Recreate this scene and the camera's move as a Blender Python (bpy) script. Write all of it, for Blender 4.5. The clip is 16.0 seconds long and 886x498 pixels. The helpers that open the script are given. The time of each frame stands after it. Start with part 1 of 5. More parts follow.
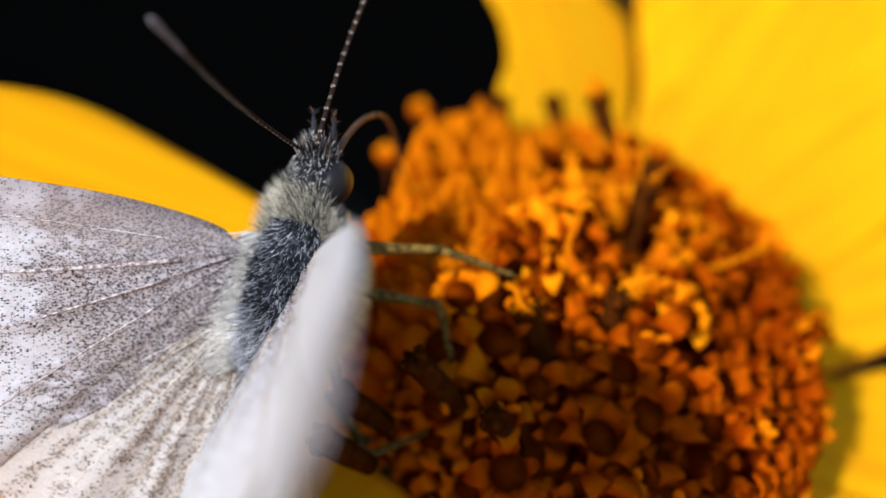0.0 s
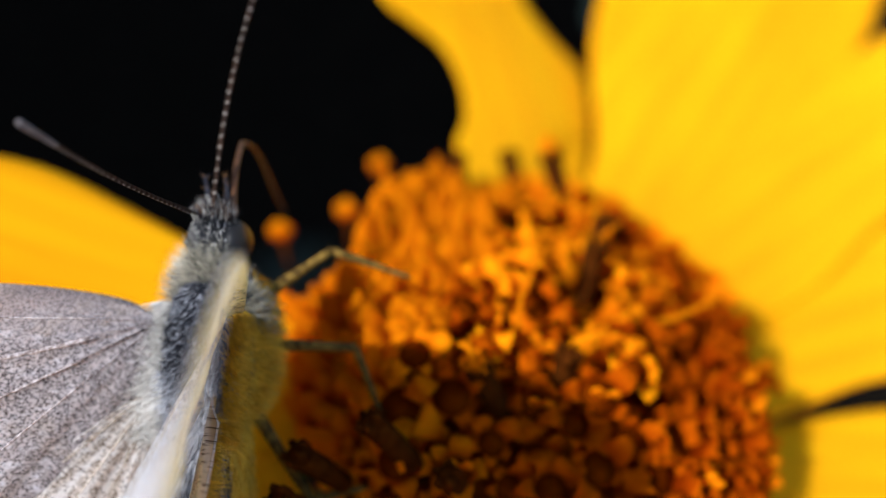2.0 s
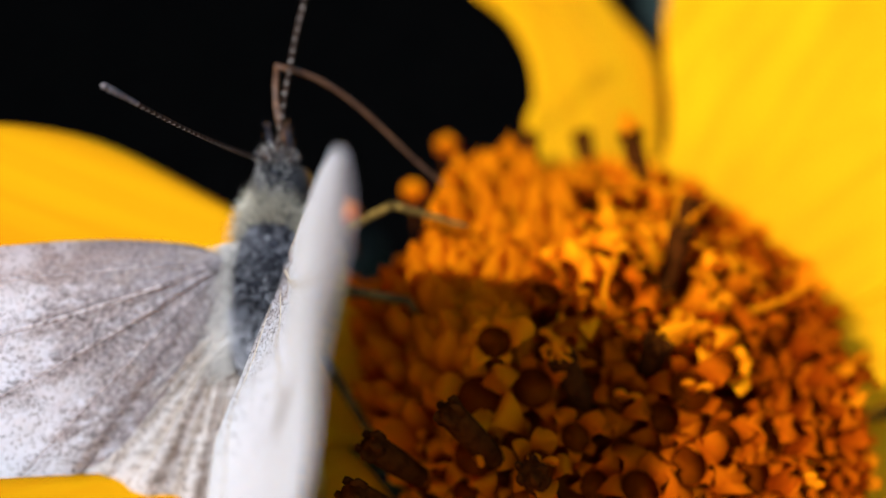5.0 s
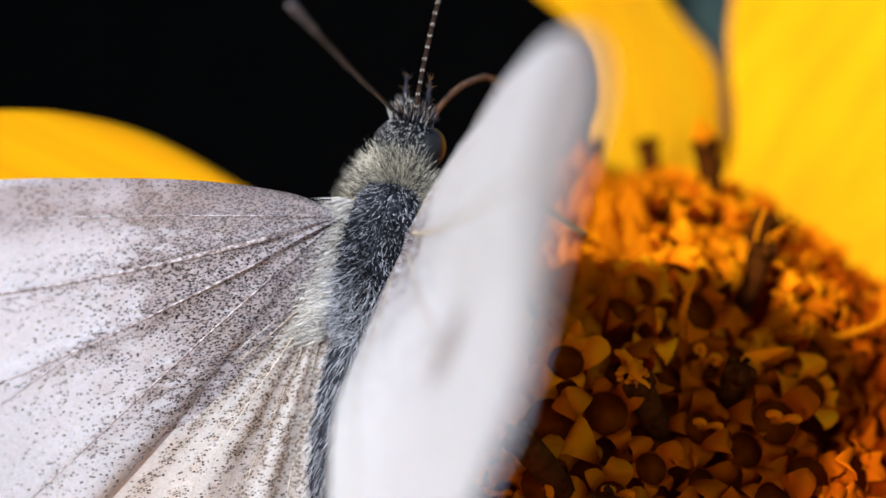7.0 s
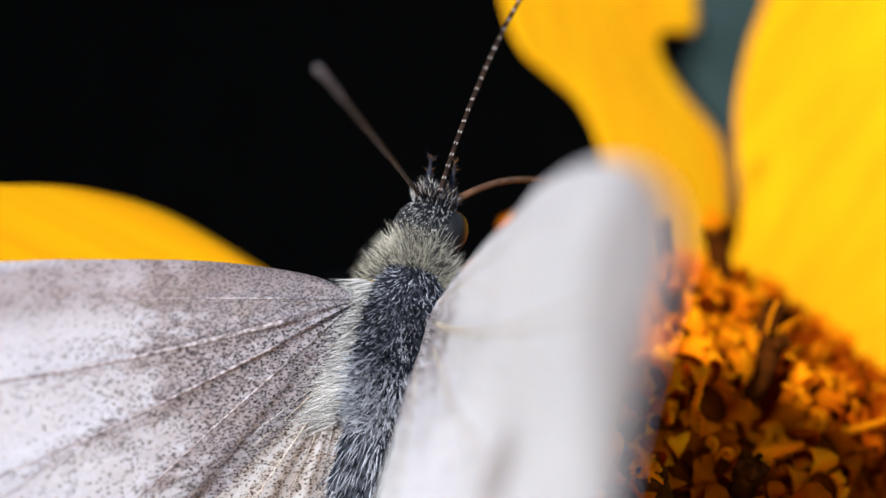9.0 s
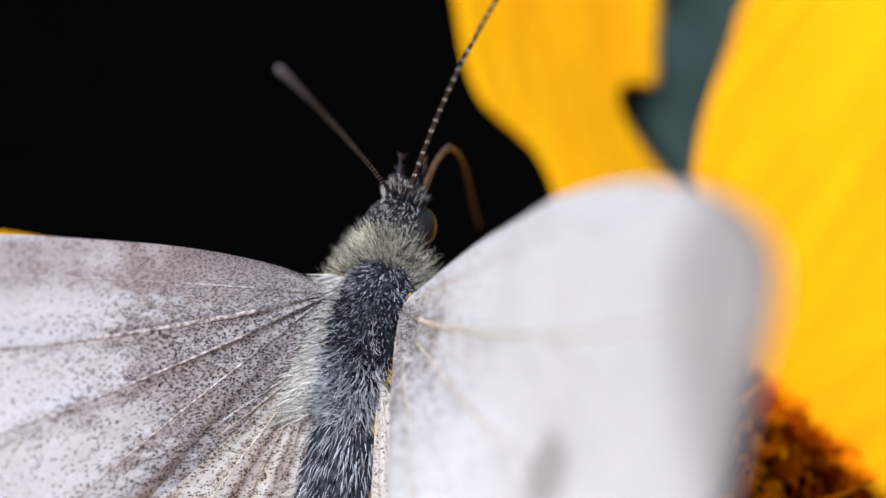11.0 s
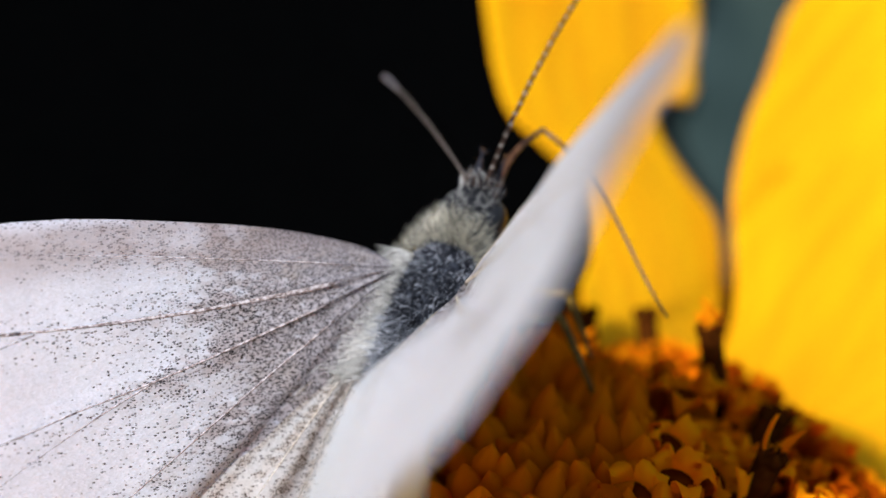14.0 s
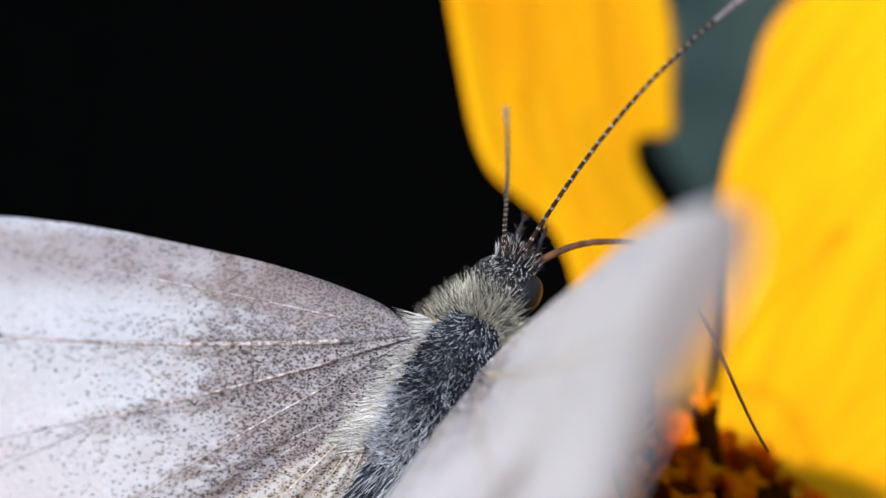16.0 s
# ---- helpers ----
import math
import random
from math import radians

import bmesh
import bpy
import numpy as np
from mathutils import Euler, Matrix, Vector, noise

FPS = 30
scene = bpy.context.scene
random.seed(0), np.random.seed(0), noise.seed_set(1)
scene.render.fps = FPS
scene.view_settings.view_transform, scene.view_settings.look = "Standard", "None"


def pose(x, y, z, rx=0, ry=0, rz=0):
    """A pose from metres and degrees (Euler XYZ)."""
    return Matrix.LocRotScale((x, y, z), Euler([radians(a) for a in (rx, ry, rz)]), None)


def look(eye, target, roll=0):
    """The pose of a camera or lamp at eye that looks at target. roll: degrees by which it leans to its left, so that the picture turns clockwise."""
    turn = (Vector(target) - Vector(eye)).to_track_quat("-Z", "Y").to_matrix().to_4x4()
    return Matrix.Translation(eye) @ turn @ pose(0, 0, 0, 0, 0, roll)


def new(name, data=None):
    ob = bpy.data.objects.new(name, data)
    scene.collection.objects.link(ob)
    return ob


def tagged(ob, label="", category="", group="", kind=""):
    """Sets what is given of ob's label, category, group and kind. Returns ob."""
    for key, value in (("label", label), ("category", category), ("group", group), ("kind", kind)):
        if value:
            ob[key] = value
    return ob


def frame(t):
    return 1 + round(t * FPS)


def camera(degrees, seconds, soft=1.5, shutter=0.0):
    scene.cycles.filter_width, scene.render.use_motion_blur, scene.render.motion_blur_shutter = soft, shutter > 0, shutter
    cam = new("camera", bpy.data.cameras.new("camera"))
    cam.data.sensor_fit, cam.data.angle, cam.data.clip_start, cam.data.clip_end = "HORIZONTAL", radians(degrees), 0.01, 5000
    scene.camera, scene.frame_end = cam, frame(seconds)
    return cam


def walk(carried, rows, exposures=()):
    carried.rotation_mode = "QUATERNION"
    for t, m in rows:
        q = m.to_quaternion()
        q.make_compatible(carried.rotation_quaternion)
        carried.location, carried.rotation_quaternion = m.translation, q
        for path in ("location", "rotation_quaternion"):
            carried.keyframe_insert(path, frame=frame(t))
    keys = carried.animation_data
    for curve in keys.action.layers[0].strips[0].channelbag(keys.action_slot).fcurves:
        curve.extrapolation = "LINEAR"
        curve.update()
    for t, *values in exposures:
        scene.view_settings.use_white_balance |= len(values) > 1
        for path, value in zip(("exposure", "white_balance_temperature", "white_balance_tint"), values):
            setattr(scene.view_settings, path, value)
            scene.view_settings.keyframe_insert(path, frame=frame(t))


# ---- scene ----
cam = camera(42.0, 16.0)
cam.data.dof.use_dof = True
cam.data.dof.focus_distance = 0.0335
cam.data.dof.aperture_fstop = 31.0
PATH = [
    (0, pose(-0.005000, -0.030052, 0.931466, 45.00, 0.00, 0.00)),
    (0.5, pose(-0.004687, -0.030089, 0.931817, 45.25, -0.24, -0.74)),
    (1, pose(-0.004357, -0.030263, 0.932255, 45.60, -0.28, -1.06)),
    (1.5, pose(-0.004223, -0.030253, 0.932560, 46.13, -0.24, -1.31)),
    (2, pose(-0.004342, -0.030229, 0.932972, 46.66, -0.42, -1.45)),
    (2.5, pose(-0.004572, -0.030079, 0.932915, 47.06, -0.71, -1.25)),
    (3, pose(-0.004541, -0.030160, 0.933077, 46.81, -0.75, -1.34)),
    (3.5, pose(-0.004549, -0.030141, 0.933019, 46.90, -0.63, -1.26)),
    (4, pose(-0.004852, -0.029848, 0.932355, 46.45, -0.37, -0.97)),
    (4.5, pose(-0.005162, -0.029263, 0.931608, 45.72, -0.05, -0.51)),
    (5, pose(-0.005664, -0.028740, 0.931200, 46.14, 0.58, 0.34)),
    (5.2, pose(-0.005970, -0.028603, 0.931074, 46.17, 0.55, 0.65)),
    (7.3, pose(-0.007653, -0.026451, 0.929441, 46.38, -0.62, 2.58)),
    (7.5, pose(-0.007849, -0.026346, 0.929660, 46.88, -1.02, 2.79)),
    (8, pose(-0.008189, -0.026330, 0.930017, 48.00, -1.34, 3.38)),
    (8.5, pose(-0.008110, -0.026456, 0.930547, 48.59, -1.07, 3.17)),
    (9, pose(-0.008140, -0.026083, 0.930362, 48.93, -1.52, 2.86)),
    (9.2, pose(-0.008257, -0.025958, 0.930633, 48.87, -1.78, 2.87)),
    (11.3, pose(-0.007903, -0.024274, 0.930373, 50.56, -4.32, 2.34)),
    (11.5, pose(-0.007383, -0.024055, 0.930439, 50.33, -4.24, 2.41)),
    (11.7, pose(-0.007316, -0.023915, 0.930581, 50.09, -4.39, 2.03)),
    (12, pose(-0.007258, -0.023686, 0.930805, 50.40, -3.98, 2.61)),
    (12.5, pose(-0.007899, -0.023469, 0.930306, 50.66, -3.60, 2.79)),
    (13, pose(-0.007637, -0.022538, 0.929318, 50.24, -4.22, 3.53)),
    (13.5, pose(-0.007245, -0.021467, 0.929439, 50.18, -3.22, 3.34)),
    (14, pose(-0.008054, -0.022260, 0.929356, 50.68, -4.25, 4.00)),
    (14.5, pose(-0.007938, -0.021229, 0.929422, 50.17, -4.03, 3.92)),
    (15, pose(-0.008041, -0.020750, 0.929908, 50.71, -3.95, 3.72)),
    (15.5, pose(-0.006566, -0.020907, 0.930647, 50.76, -3.14, 5.08)),
    (16, pose(-0.008793, -0.018468, 0.932244, 48.93, -3.22, 1.49)),
]
walk(cam, PATH, exposures=((0.0, 0.58, 6050, 9), (9.2, 0.60, 6050, 9), (11.3, 0.54, 6050, 9), (16.0, 0.54, 6050, 9)))

# ---- world, sun, exposure ----
SUN_FROM = Vector((-0.45, -0.45, 0.77)).normalized()
world = bpy.data.worlds.new("sky_world")
scene.world = world
world.use_nodes = True
sky = world.node_tree.nodes.new("ShaderNodeTexSky")
sky.sky_type, sky.sun_disc = "NISHITA", False
sky.sun_elevation = math.asin(SUN_FROM.z)
sky.sun_rotation = math.atan2(SUN_FROM.x, SUN_FROM.y)
world.node_tree.nodes["Background"].inputs["Strength"].default_value = 0.13
world.node_tree.links.new(sky.outputs[0], world.node_tree.nodes["Background"].inputs["Color"])
sun = new("sun", bpy.data.lights.new("sun", "SUN"))
sun.data.energy, sun.data.angle, sun.data.color = 4.6, radians(2.0), (1.0, 0.985, 0.97)
sun.matrix_world = look(SUN_FROM * 3, (0, 0, 0))

MM = 0.001


# ---- materials ----
class Nodes:
    """Short hand for building a node material."""

    def __init__(self, name, rough=0.6, spec=0.3):
        self.mat = bpy.data.materials.new(name)
        self.mat.use_nodes = True
        self.tree = self.mat.node_tree
        self.bsdf = self.tree.nodes["Principled BSDF"]
        self.out = self.tree.nodes["Material Output"]
        self.bsdf.inputs["Roughness"].default_value = rough
        self.bsdf.inputs["Specular IOR Level"].default_value = spec

    def add(self, kind, **values):
        n = self.tree.nodes.new(kind)
        for key, value in values.items():
            n.inputs[key].default_value = value
        return n

    def link(self, a, b):
        self.tree.links.new(a, b)

    def put(self, value, socket):
        if hasattr(value, "is_linked"):
            self.link(value, socket)
        else:
            socket.default_value = value

    def coords(self):
        return self.add("ShaderNodeTexCoord").outputs["Object"]

    def mapped(self, scale, vec=None):
        m = self.add("ShaderNodeMapping")
        m.inputs["Scale"].default_value = scale
        self.link(vec or self.coords(), m.inputs["Vector"])
        return m.outputs[0]

    def noise(self, vec, scale, detail=4.0, rough=0.55):
        n = self.add("ShaderNodeTexNoise", Scale=scale, Detail=detail, Roughness=rough)
        self.link(vec, n.inputs["Vector"])
        return n.outputs["Fac"]

    def ramp(self, fac, stops):
        r = self.add("ShaderNodeValToRGB")
        els = r.color_ramp.elements
        while len(els) < len(stops):
            els.new(0.5)
        for el, (at, col) in zip(els, stops):
            el.position, el.color = at, (*col, 1) if len(col) == 3 else col
        self.link(fac, r.inputs[0])
        return r.outputs[0]

    def math(self, op, a, b=0.0, clamp=False):
        n = self.add("ShaderNodeMath")
        n.operation, n.use_clamp = op, clamp
        self.put(a, n.inputs[0])
        self.put(b, n.inputs[1])
        return n.outputs[0]

    def smooth(self, v, a, b):
        n = self.add("ShaderNodeMapRange")
        n.interpolation_type = "SMOOTHSTEP"
        self.put(v, n.inputs["Value"])
        n.inputs["From Min"].default_value, n.inputs["From Max"].default_value = a, b
        return n.outputs[0]

    def mix(self, fac, a, b, blend="MIX"):
        n = self.add("ShaderNodeMix")
        n.data_type, n.blend_type = "RGBA", blend
        self.put(fac, n.inputs[0])
        for value, socket in ((a, n.inputs[6]), (b, n.inputs[7])):
            self.put((*value, 1) if isinstance(value, tuple) and len(value) == 3 else value, socket)
        return n.outputs[2]

    def color(self, c):
        self.put((*c, 1) if isinstance(c, tuple) else c, self.bsdf.inputs["Base Color"])

    def bump(self, height, strength, distance):
        b = self.add("ShaderNodeBump", Strength=strength, Distance=distance)
        self.link(height, b.inputs["Height"])
        self.link(b.outputs[0], self.bsdf.inputs["Normal"])

    def thin(self, share, tint):
        """Lets part of the light through, as a petal or a wing does."""
        t = self.add("ShaderNodeBsdfTranslucent")
        self.put((*tint, 1) if isinstance(tint, tuple) else tint, t.inputs["Color"])
        m = self.add("ShaderNodeMixShader")
        m.inputs[0].default_value = share
        self.link(self.bsdf.outputs[0], m.inputs[1])
        self.link(t.outputs[0], m.inputs[2])
        self.link(m.outputs[0], self.out.inputs["Surface"])

    def object_random(self):
        return self.add("ShaderNodeObjectInfo").outputs["Random"]

    def island_random(self):
        return self.add("ShaderNodeNewGeometry").outputs["Random Per Island"]


def petal_material():
    n = Nodes("petal_yellow", 0.65, 0.03)
    streak = n.noise(n.mapped((45, 1100, 90)), 1.0, 4)
    blotch = n.noise(n.mapped((35, 260, 110)), 1.0, 3)
    base = n.ramp(streak, [(0.25, (0.80, 0.315, 0.0)), (0.5, (0.87, 0.405, 0.0)), (0.75, (0.91, 0.475, 0.0))])
    col = n.mix(n.smooth(blotch, 0.45, 0.75), base, (0.83, 0.335, 0.0))
    n.color(col)
    n.bump(streak, 0.14, 0.0002)
    n.thin(0.25, (0.95, 0.43, 0.0))
    return n.mat


def floret_material(name, dark, mid, light, rough=0.5):
    n = Nodes(name, rough, 0.0)
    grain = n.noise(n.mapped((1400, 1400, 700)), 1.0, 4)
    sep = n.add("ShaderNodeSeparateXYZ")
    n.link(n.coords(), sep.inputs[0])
    # Colour darkens down the tube, putting the shade between florets into it.
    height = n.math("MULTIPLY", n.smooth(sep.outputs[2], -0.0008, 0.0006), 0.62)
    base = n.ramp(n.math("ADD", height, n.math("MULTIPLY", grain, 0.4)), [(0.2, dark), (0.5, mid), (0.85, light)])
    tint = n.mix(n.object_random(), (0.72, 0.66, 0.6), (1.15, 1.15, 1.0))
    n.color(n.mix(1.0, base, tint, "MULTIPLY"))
    n.bump(grain, 0.25, 0.0001)
    n.thin(0.5, n.mix(1.0, base, (1.25, 1.1, 1.0), "MULTIPLY"))
    return n.mat


def plain_material(name, stops, scale, rough=0.6, spec=0.3, bump=0.3, depth=0.0001, per_island=0.0):
    n = Nodes(name, rough, spec)
    grain = n.noise(n.mapped((scale, scale, scale)), 1.0, 5)
    col = n.ramp(grain, stops)
    if per_island:
        col = n.mix(1.0, col, n.mix(n.island_random(), (1 - per_island,) * 3, (1 + per_island,) * 3), "MULTIPLY")
    n.color(col)
    n.bump(grain, bump, depth)
    return n.mat


def wing_material(name, ground, speck_col, veins, reach, costa_dark, tint, share, kind="fore"):
    """White scales with dark scales strewn one by one over the base and along the veins, a grey tip and one dark spot."""
    n = Nodes(name, 0.75, 0.15)
    vec = n.coords()
    sep = n.add("ShaderNodeSeparateXYZ")
    n.link(vec, sep.inputs[0])
    span = n.math("MULTIPLY", n.math("ABSOLUTE", sep.outputs[0]), 1000.0)
    fore = n.math("MULTIPLY", sep.outputs[1], 1000.0)
    jitter = n.noise(n.mapped((2500, 2500, 0), vec), 1.0, 2)
    scales = n.add("ShaderNodeTexVoronoi", Scale=1.0, Randomness=1.0)
    n.link(n.mapped((11500, 18500, 0), vec), scales.inputs["Vector"])
    pick = n.add("ShaderNodeSeparateColor")
    n.link(scales.outputs["Color"], pick.inputs[0])
    broad = n.noise(n.mapped((420, 420, 420), vec), 1.0, 4)
    clump = n.noise(n.mapped((1500, 3200, 0), vec), 1.0, 3)
    near_base = n.smooth(span, reach, 0.5) if kind == "fore" else n.smooth(n.math("MULTIPLY", fore, -1.0), reach, 0.5)
    density = n.math("ADD", n.math("MULTIPLY", near_base, 0.50), n.math("MULTIPLY", n.smooth(span, 7.0, 0.5), 0.90))
    density = n.math("ADD", density, n.math("MULTIPLY", n.smooth(fore, 0.3, 1.9), costa_dark))
    if kind == "fore":
        density = n.math("ADD", density, n.math("MULTIPLY", n.math("MULTIPLY", n.smooth(span, 9.0, 1.0), n.smooth(fore, -0.2, -2.0)), 0.38))
    angle = n.math("ARCTAN2", fore, span)
    far = n.math("SQRT", n.math("ADD", n.math("MULTIPLY", span, span), n.math("MULTIPLY", fore, fore)))
    for th0, th1, q0, q1, w in veins:
        off = n.math("MULTIPLY", n.math("ABSOLUTE", n.math("SUBTRACT", angle, (th0 + th1) / 2)), far)
        density = n.math("ADD", density, n.math("MULTIPLY", n.math("MULTIPLY", n.smooth(off, 0.55, 0.0), 0.42 * (1 - 0.5 * q0)), n.math("ADD", n.math("MULTIPLY", near_base, 0.8), 0.2)))
    if kind == "hind":
        fold = n.math("SINE", n.math("ADD", n.math("MULTIPLY", angle, 52.0), n.math("MULTIPLY", n.noise(n.mapped((420, 420, 0), vec), 1.0, 3), 9.0)))
        density = n.math("ADD", n.math("MULTIPLY", density, 0.6), n.math("MULTIPLY", fold, 0.26))
    density = n.math("MULTIPLY", density, n.math("ADD", n.math("MULTIPLY", broad, 2.2), -0.1))
    density = n.math("MULTIPLY", density, n.math("ADD", n.math("MULTIPLY", clump, 2.6), -0.3))
    clean = n.smooth(sep.outputs[0], -0.0001, 0.0001)
    density = n.math("MULTIPLY", density, n.math("SUBTRACT", 1.0, n.math("MULTIPLY", clean, 0.65)))
    dark = n.smooth(n.math("SUBTRACT", density, pick.outputs[0]), -0.02, 0.04)
    core = n.smooth(n.math("ADD", scales.outputs["Distance"], n.math("MULTIPLY", n.noise(n.mapped((21000, 21000, 0), vec), 1.0, 2), 0.9)), 1.15, 0.80)
    speck = n.math("MULTIPLY", dark, core)
    shade = n.mix(n.smooth(broad, 0.35, 0.7), ground, tuple(c * 0.96 for c in ground))
    shade = n.mix(1.0, shade, n.mix(pick.outputs[1], (0.92, 0.92, 0.92), (1.06, 1.06, 1.07)), "MULTIPLY")
    dust = n.smooth(density, 0.12, 1.0)
    shade = n.mix(n.math("MULTIPLY", dust, 0.62 if kind != "hind" else 0.5), shade, (0.42, 0.32, 0.29) if kind != "hind" else (0.5, 0.36, 0.24))
    if reach > 12:
        flush = n.math("MULTIPLY", n.smooth(fore, 0.2, 1.3), n.smooth(fore, 2.45, 1.9))
        flush = n.math("MULTIPLY", n.math("MULTIPLY", flush, n.math("SUBTRACT", 1.0, clean)), n.smooth(broad, -0.1, 0.6))
        shade = n.mix(n.math("MULTIPLY", flush, 0.50), shade, (0.34, 0.235, 0.19))
        patch = n.math("MULTIPLY", n.smooth(n.noise(n.mapped((700, 900, 0), vec), 1.0, 3), 0.5, 0.72), n.math("MULTIPLY", near_base, n.math("SUBTRACT", 1.0, clean)))
        shade = n.mix(n.math("MULTIPLY", patch, 0.28), shade, (0.52, 0.40, 0.26))
    speck = n.math("MULTIPLY", speck, n.math("ADD", n.math("MULTIPLY", pick.outputs[2], 0.44), 0.56))
    if reach > 12:
        speck = n.math("MULTIPLY", speck, n.math("SUBTRACT", 1.0, n.math("MULTIPLY", n.smooth(fore, -1.0, 1.2), 0.38)))
    col = n.mix(speck, shade, speck_col)
    if reach > 12:
        # grey tip and, on the upper side, the dark spot
        dx, dy = n.math("SUBTRACT", span, 17.8), n.math("SUBTRACT", fore, 0.2)
        tip = n.smooth(n.math("ADD", n.math("SQRT", n.math("ADD", n.math("MULTIPLY", dx, dx), n.math("MULTIPLY", n.math("MULTIPLY", dy, dy), 0.45))), n.math("MULTIPLY", broad, 1.5)), 3.8, 2.0)
        sx, sy = n.math("SUBTRACT", sep.outputs[0], 0.0116), n.math("SUBTRACT", fore, -3.4)
        sx = n.math("MULTIPLY", sx, 1000.0)
        spot = n.smooth(n.math("ADD", n.math("SQRT", n.math("ADD", n.math("MULTIPLY", sx, sx), n.math("MULTIPLY", sy, sy))), n.math("MULTIPLY", jitter, 0.5)), 1.35, 0.75)
        col = n.mix(n.math("MULTIPLY", n.math("MAXIMUM", tip, spot), 0.5), col, (0.20, 0.14, 0.12))
    n.color(col)
    n.bump(scales.outputs["Distance"], 0.45, 0.00004)
    n.thin(share, n.mix(1.0, col, tint, "MULTIPLY"))
    return n.mat


FORE_VEINS = [(0.16, 0.125, 0.10, 0.95, 0.04), (-0.13, -0.06, 0.10, 0.62, 0.115), (-0.06, -0.01, 0.62, 1.0, 0.075), (-0.07, -0.20, 0.60, 1.0, 0.04), (-0.34, -0.30, 0.14, 0.60, 0.075), (-0.30, -0.29, 0.60, 1.0, 0.045), (-0.31, -0.43, 0.45, 1.0, 0.04), (-0.56, -0.60, 0.14, 1.0, 0.05)]
HIND_VEINS = [(-0.55, -0.62, 0.04, 1.0, 0.05), (-0.80, -0.86, 0.04, 1.0, 0.05), (-1.0, -1.08, 0.04, 1.0, 0.05), (-1.2, -1.30, 0.04, 1.0, 0.045), (-1.38, -1.46, 0.04, 0.95, 0.04)]
PETAL = petal_material()
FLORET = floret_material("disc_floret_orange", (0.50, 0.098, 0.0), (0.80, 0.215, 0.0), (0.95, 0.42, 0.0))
# Red of the ripe florets, darkened further for shade at the lower right.
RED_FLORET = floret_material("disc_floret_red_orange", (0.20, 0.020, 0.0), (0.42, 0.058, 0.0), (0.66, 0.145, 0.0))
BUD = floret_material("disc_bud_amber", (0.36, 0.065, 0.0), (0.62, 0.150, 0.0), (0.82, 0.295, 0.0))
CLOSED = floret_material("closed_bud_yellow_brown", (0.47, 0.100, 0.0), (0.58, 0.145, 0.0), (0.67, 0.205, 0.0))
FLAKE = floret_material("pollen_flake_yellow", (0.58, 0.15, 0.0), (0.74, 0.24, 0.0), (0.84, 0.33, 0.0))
ANTHER = plain_material("anther_dark_brown", [(0.3, (0.022, 0.005, 0.001)), (0.7, (0.080, 0.020, 0.002))], 2600, 0.9, 0.0)
DISC = plain_material("disc_base_brown", [(0.3, (0.16, 0.026, 0.0)), (0.7, (0.34, 0.072, 0.0))], 900, 0.9, 0.0)
# Throat colour kept dark so the floret mouths read as shaded holes.
THROAT = plain_material("floret_throat_shade_red", [(0.3, (0.06, 0.007, 0.0)), (0.7, (0.15, 0.024, 0.0))], 1200, 0.9, 0.0)
GREEN = plain_material("stem_green", [(0.3, (0.03, 0.06, 0.015)), (0.7, (0.07, 0.12, 0.03))], 400, 0.55)
# Leaf green scaled well down, so shade is part of its colour.
LEAF = plain_material("leaf_shaded_green", [(0.3, (0.014, 0.024, 0.018)), (0.7, (0.03, 0.045, 0.036))], 60, 0.6, 0.2)
# Near-black albedo: the backdrop's shade is put into the soil colour.
SOIL = plain_material("soil_painted_shade", [(0.3, (0.003, 0.0025, 0.002)), (0.75, (0.012, 0.009, 0.006))], 25, 1.0, 0.0, 0.8, 0.01)
STONE = plain_material("grey_render_wall", [(0.3, (0.22, 0.21, 0.19)), (0.7, (0.34, 0.32, 0.29))], 6, 0.9, 0.1, 0.4, 0.01)
FOREWING = wing_material("forewing_white_scales", (0.84, 0.865, 0.955), (0.020, 0.014, 0.013), FORE_VEINS, 12.5, 0.22, (1.0, 1.0, 1.0), 0.55)
HINDWING = wing_material("hindwing_cream_scales", (0.88, 0.86, 0.85), (0.075, 0.042, 0.022), [], 11.0, 0.0, (1.0, 0.98, 0.95), 0.6, "hind")
UNDERWING = wing_material("underwing_pale_yellow", (0.78, 0.62, 0.25), (0.18, 0.13, 0.05), [], 6.0, 0.1, (1.18, 1.18, 1.1), 0.88)
VEIN = plain_material("wing_vein_brown_grey", [(0.40, (0.13, 0.098, 0.088)), (0.50, (0.33, 0.27, 0.255)), (0.62, (0.52, 0.46, 0.45))], 8000, 0.9, 0.05)
PALE_VEIN = plain_material("wing_vein_cream", [(0.3, (0.26, 0.19, 0.13)), (0.7, (0.62, 0.56, 0.47))], 5000, 0.8, 0.05)
CUTICLE = plain_material("thorax_black", [(0.35, (0.008, 0.009, 0.012)), (0.7, (0.05, 0.055, 0.07))], 4500, 0.7, 0.1)
GREY_HAIR = plain_material("blue_grey_hair", [(0.3, (0.13, 0.135, 0.155)), (0.7, (0.42, 0.43, 0.47))], 900, 0.7, 0.08, 0.0, 0.0001, 0.5)
DARK_HAIR = plain_material("black_hair", [(0.3, (0.008, 0.009, 0.012)), (0.7, (0.03, 0.03, 0.04))], 900, 0.7, 0.08, 0.0, 0.0001, 0.5)
CREAM_HAIR = plain_material("cream_collar_hair", [(0.3, (0.27, 0.245, 0.185)), (0.7, (0.56, 0.515, 0.41))], 900, 0.7, 0.08, 0.0, 0.0001, 0.35)
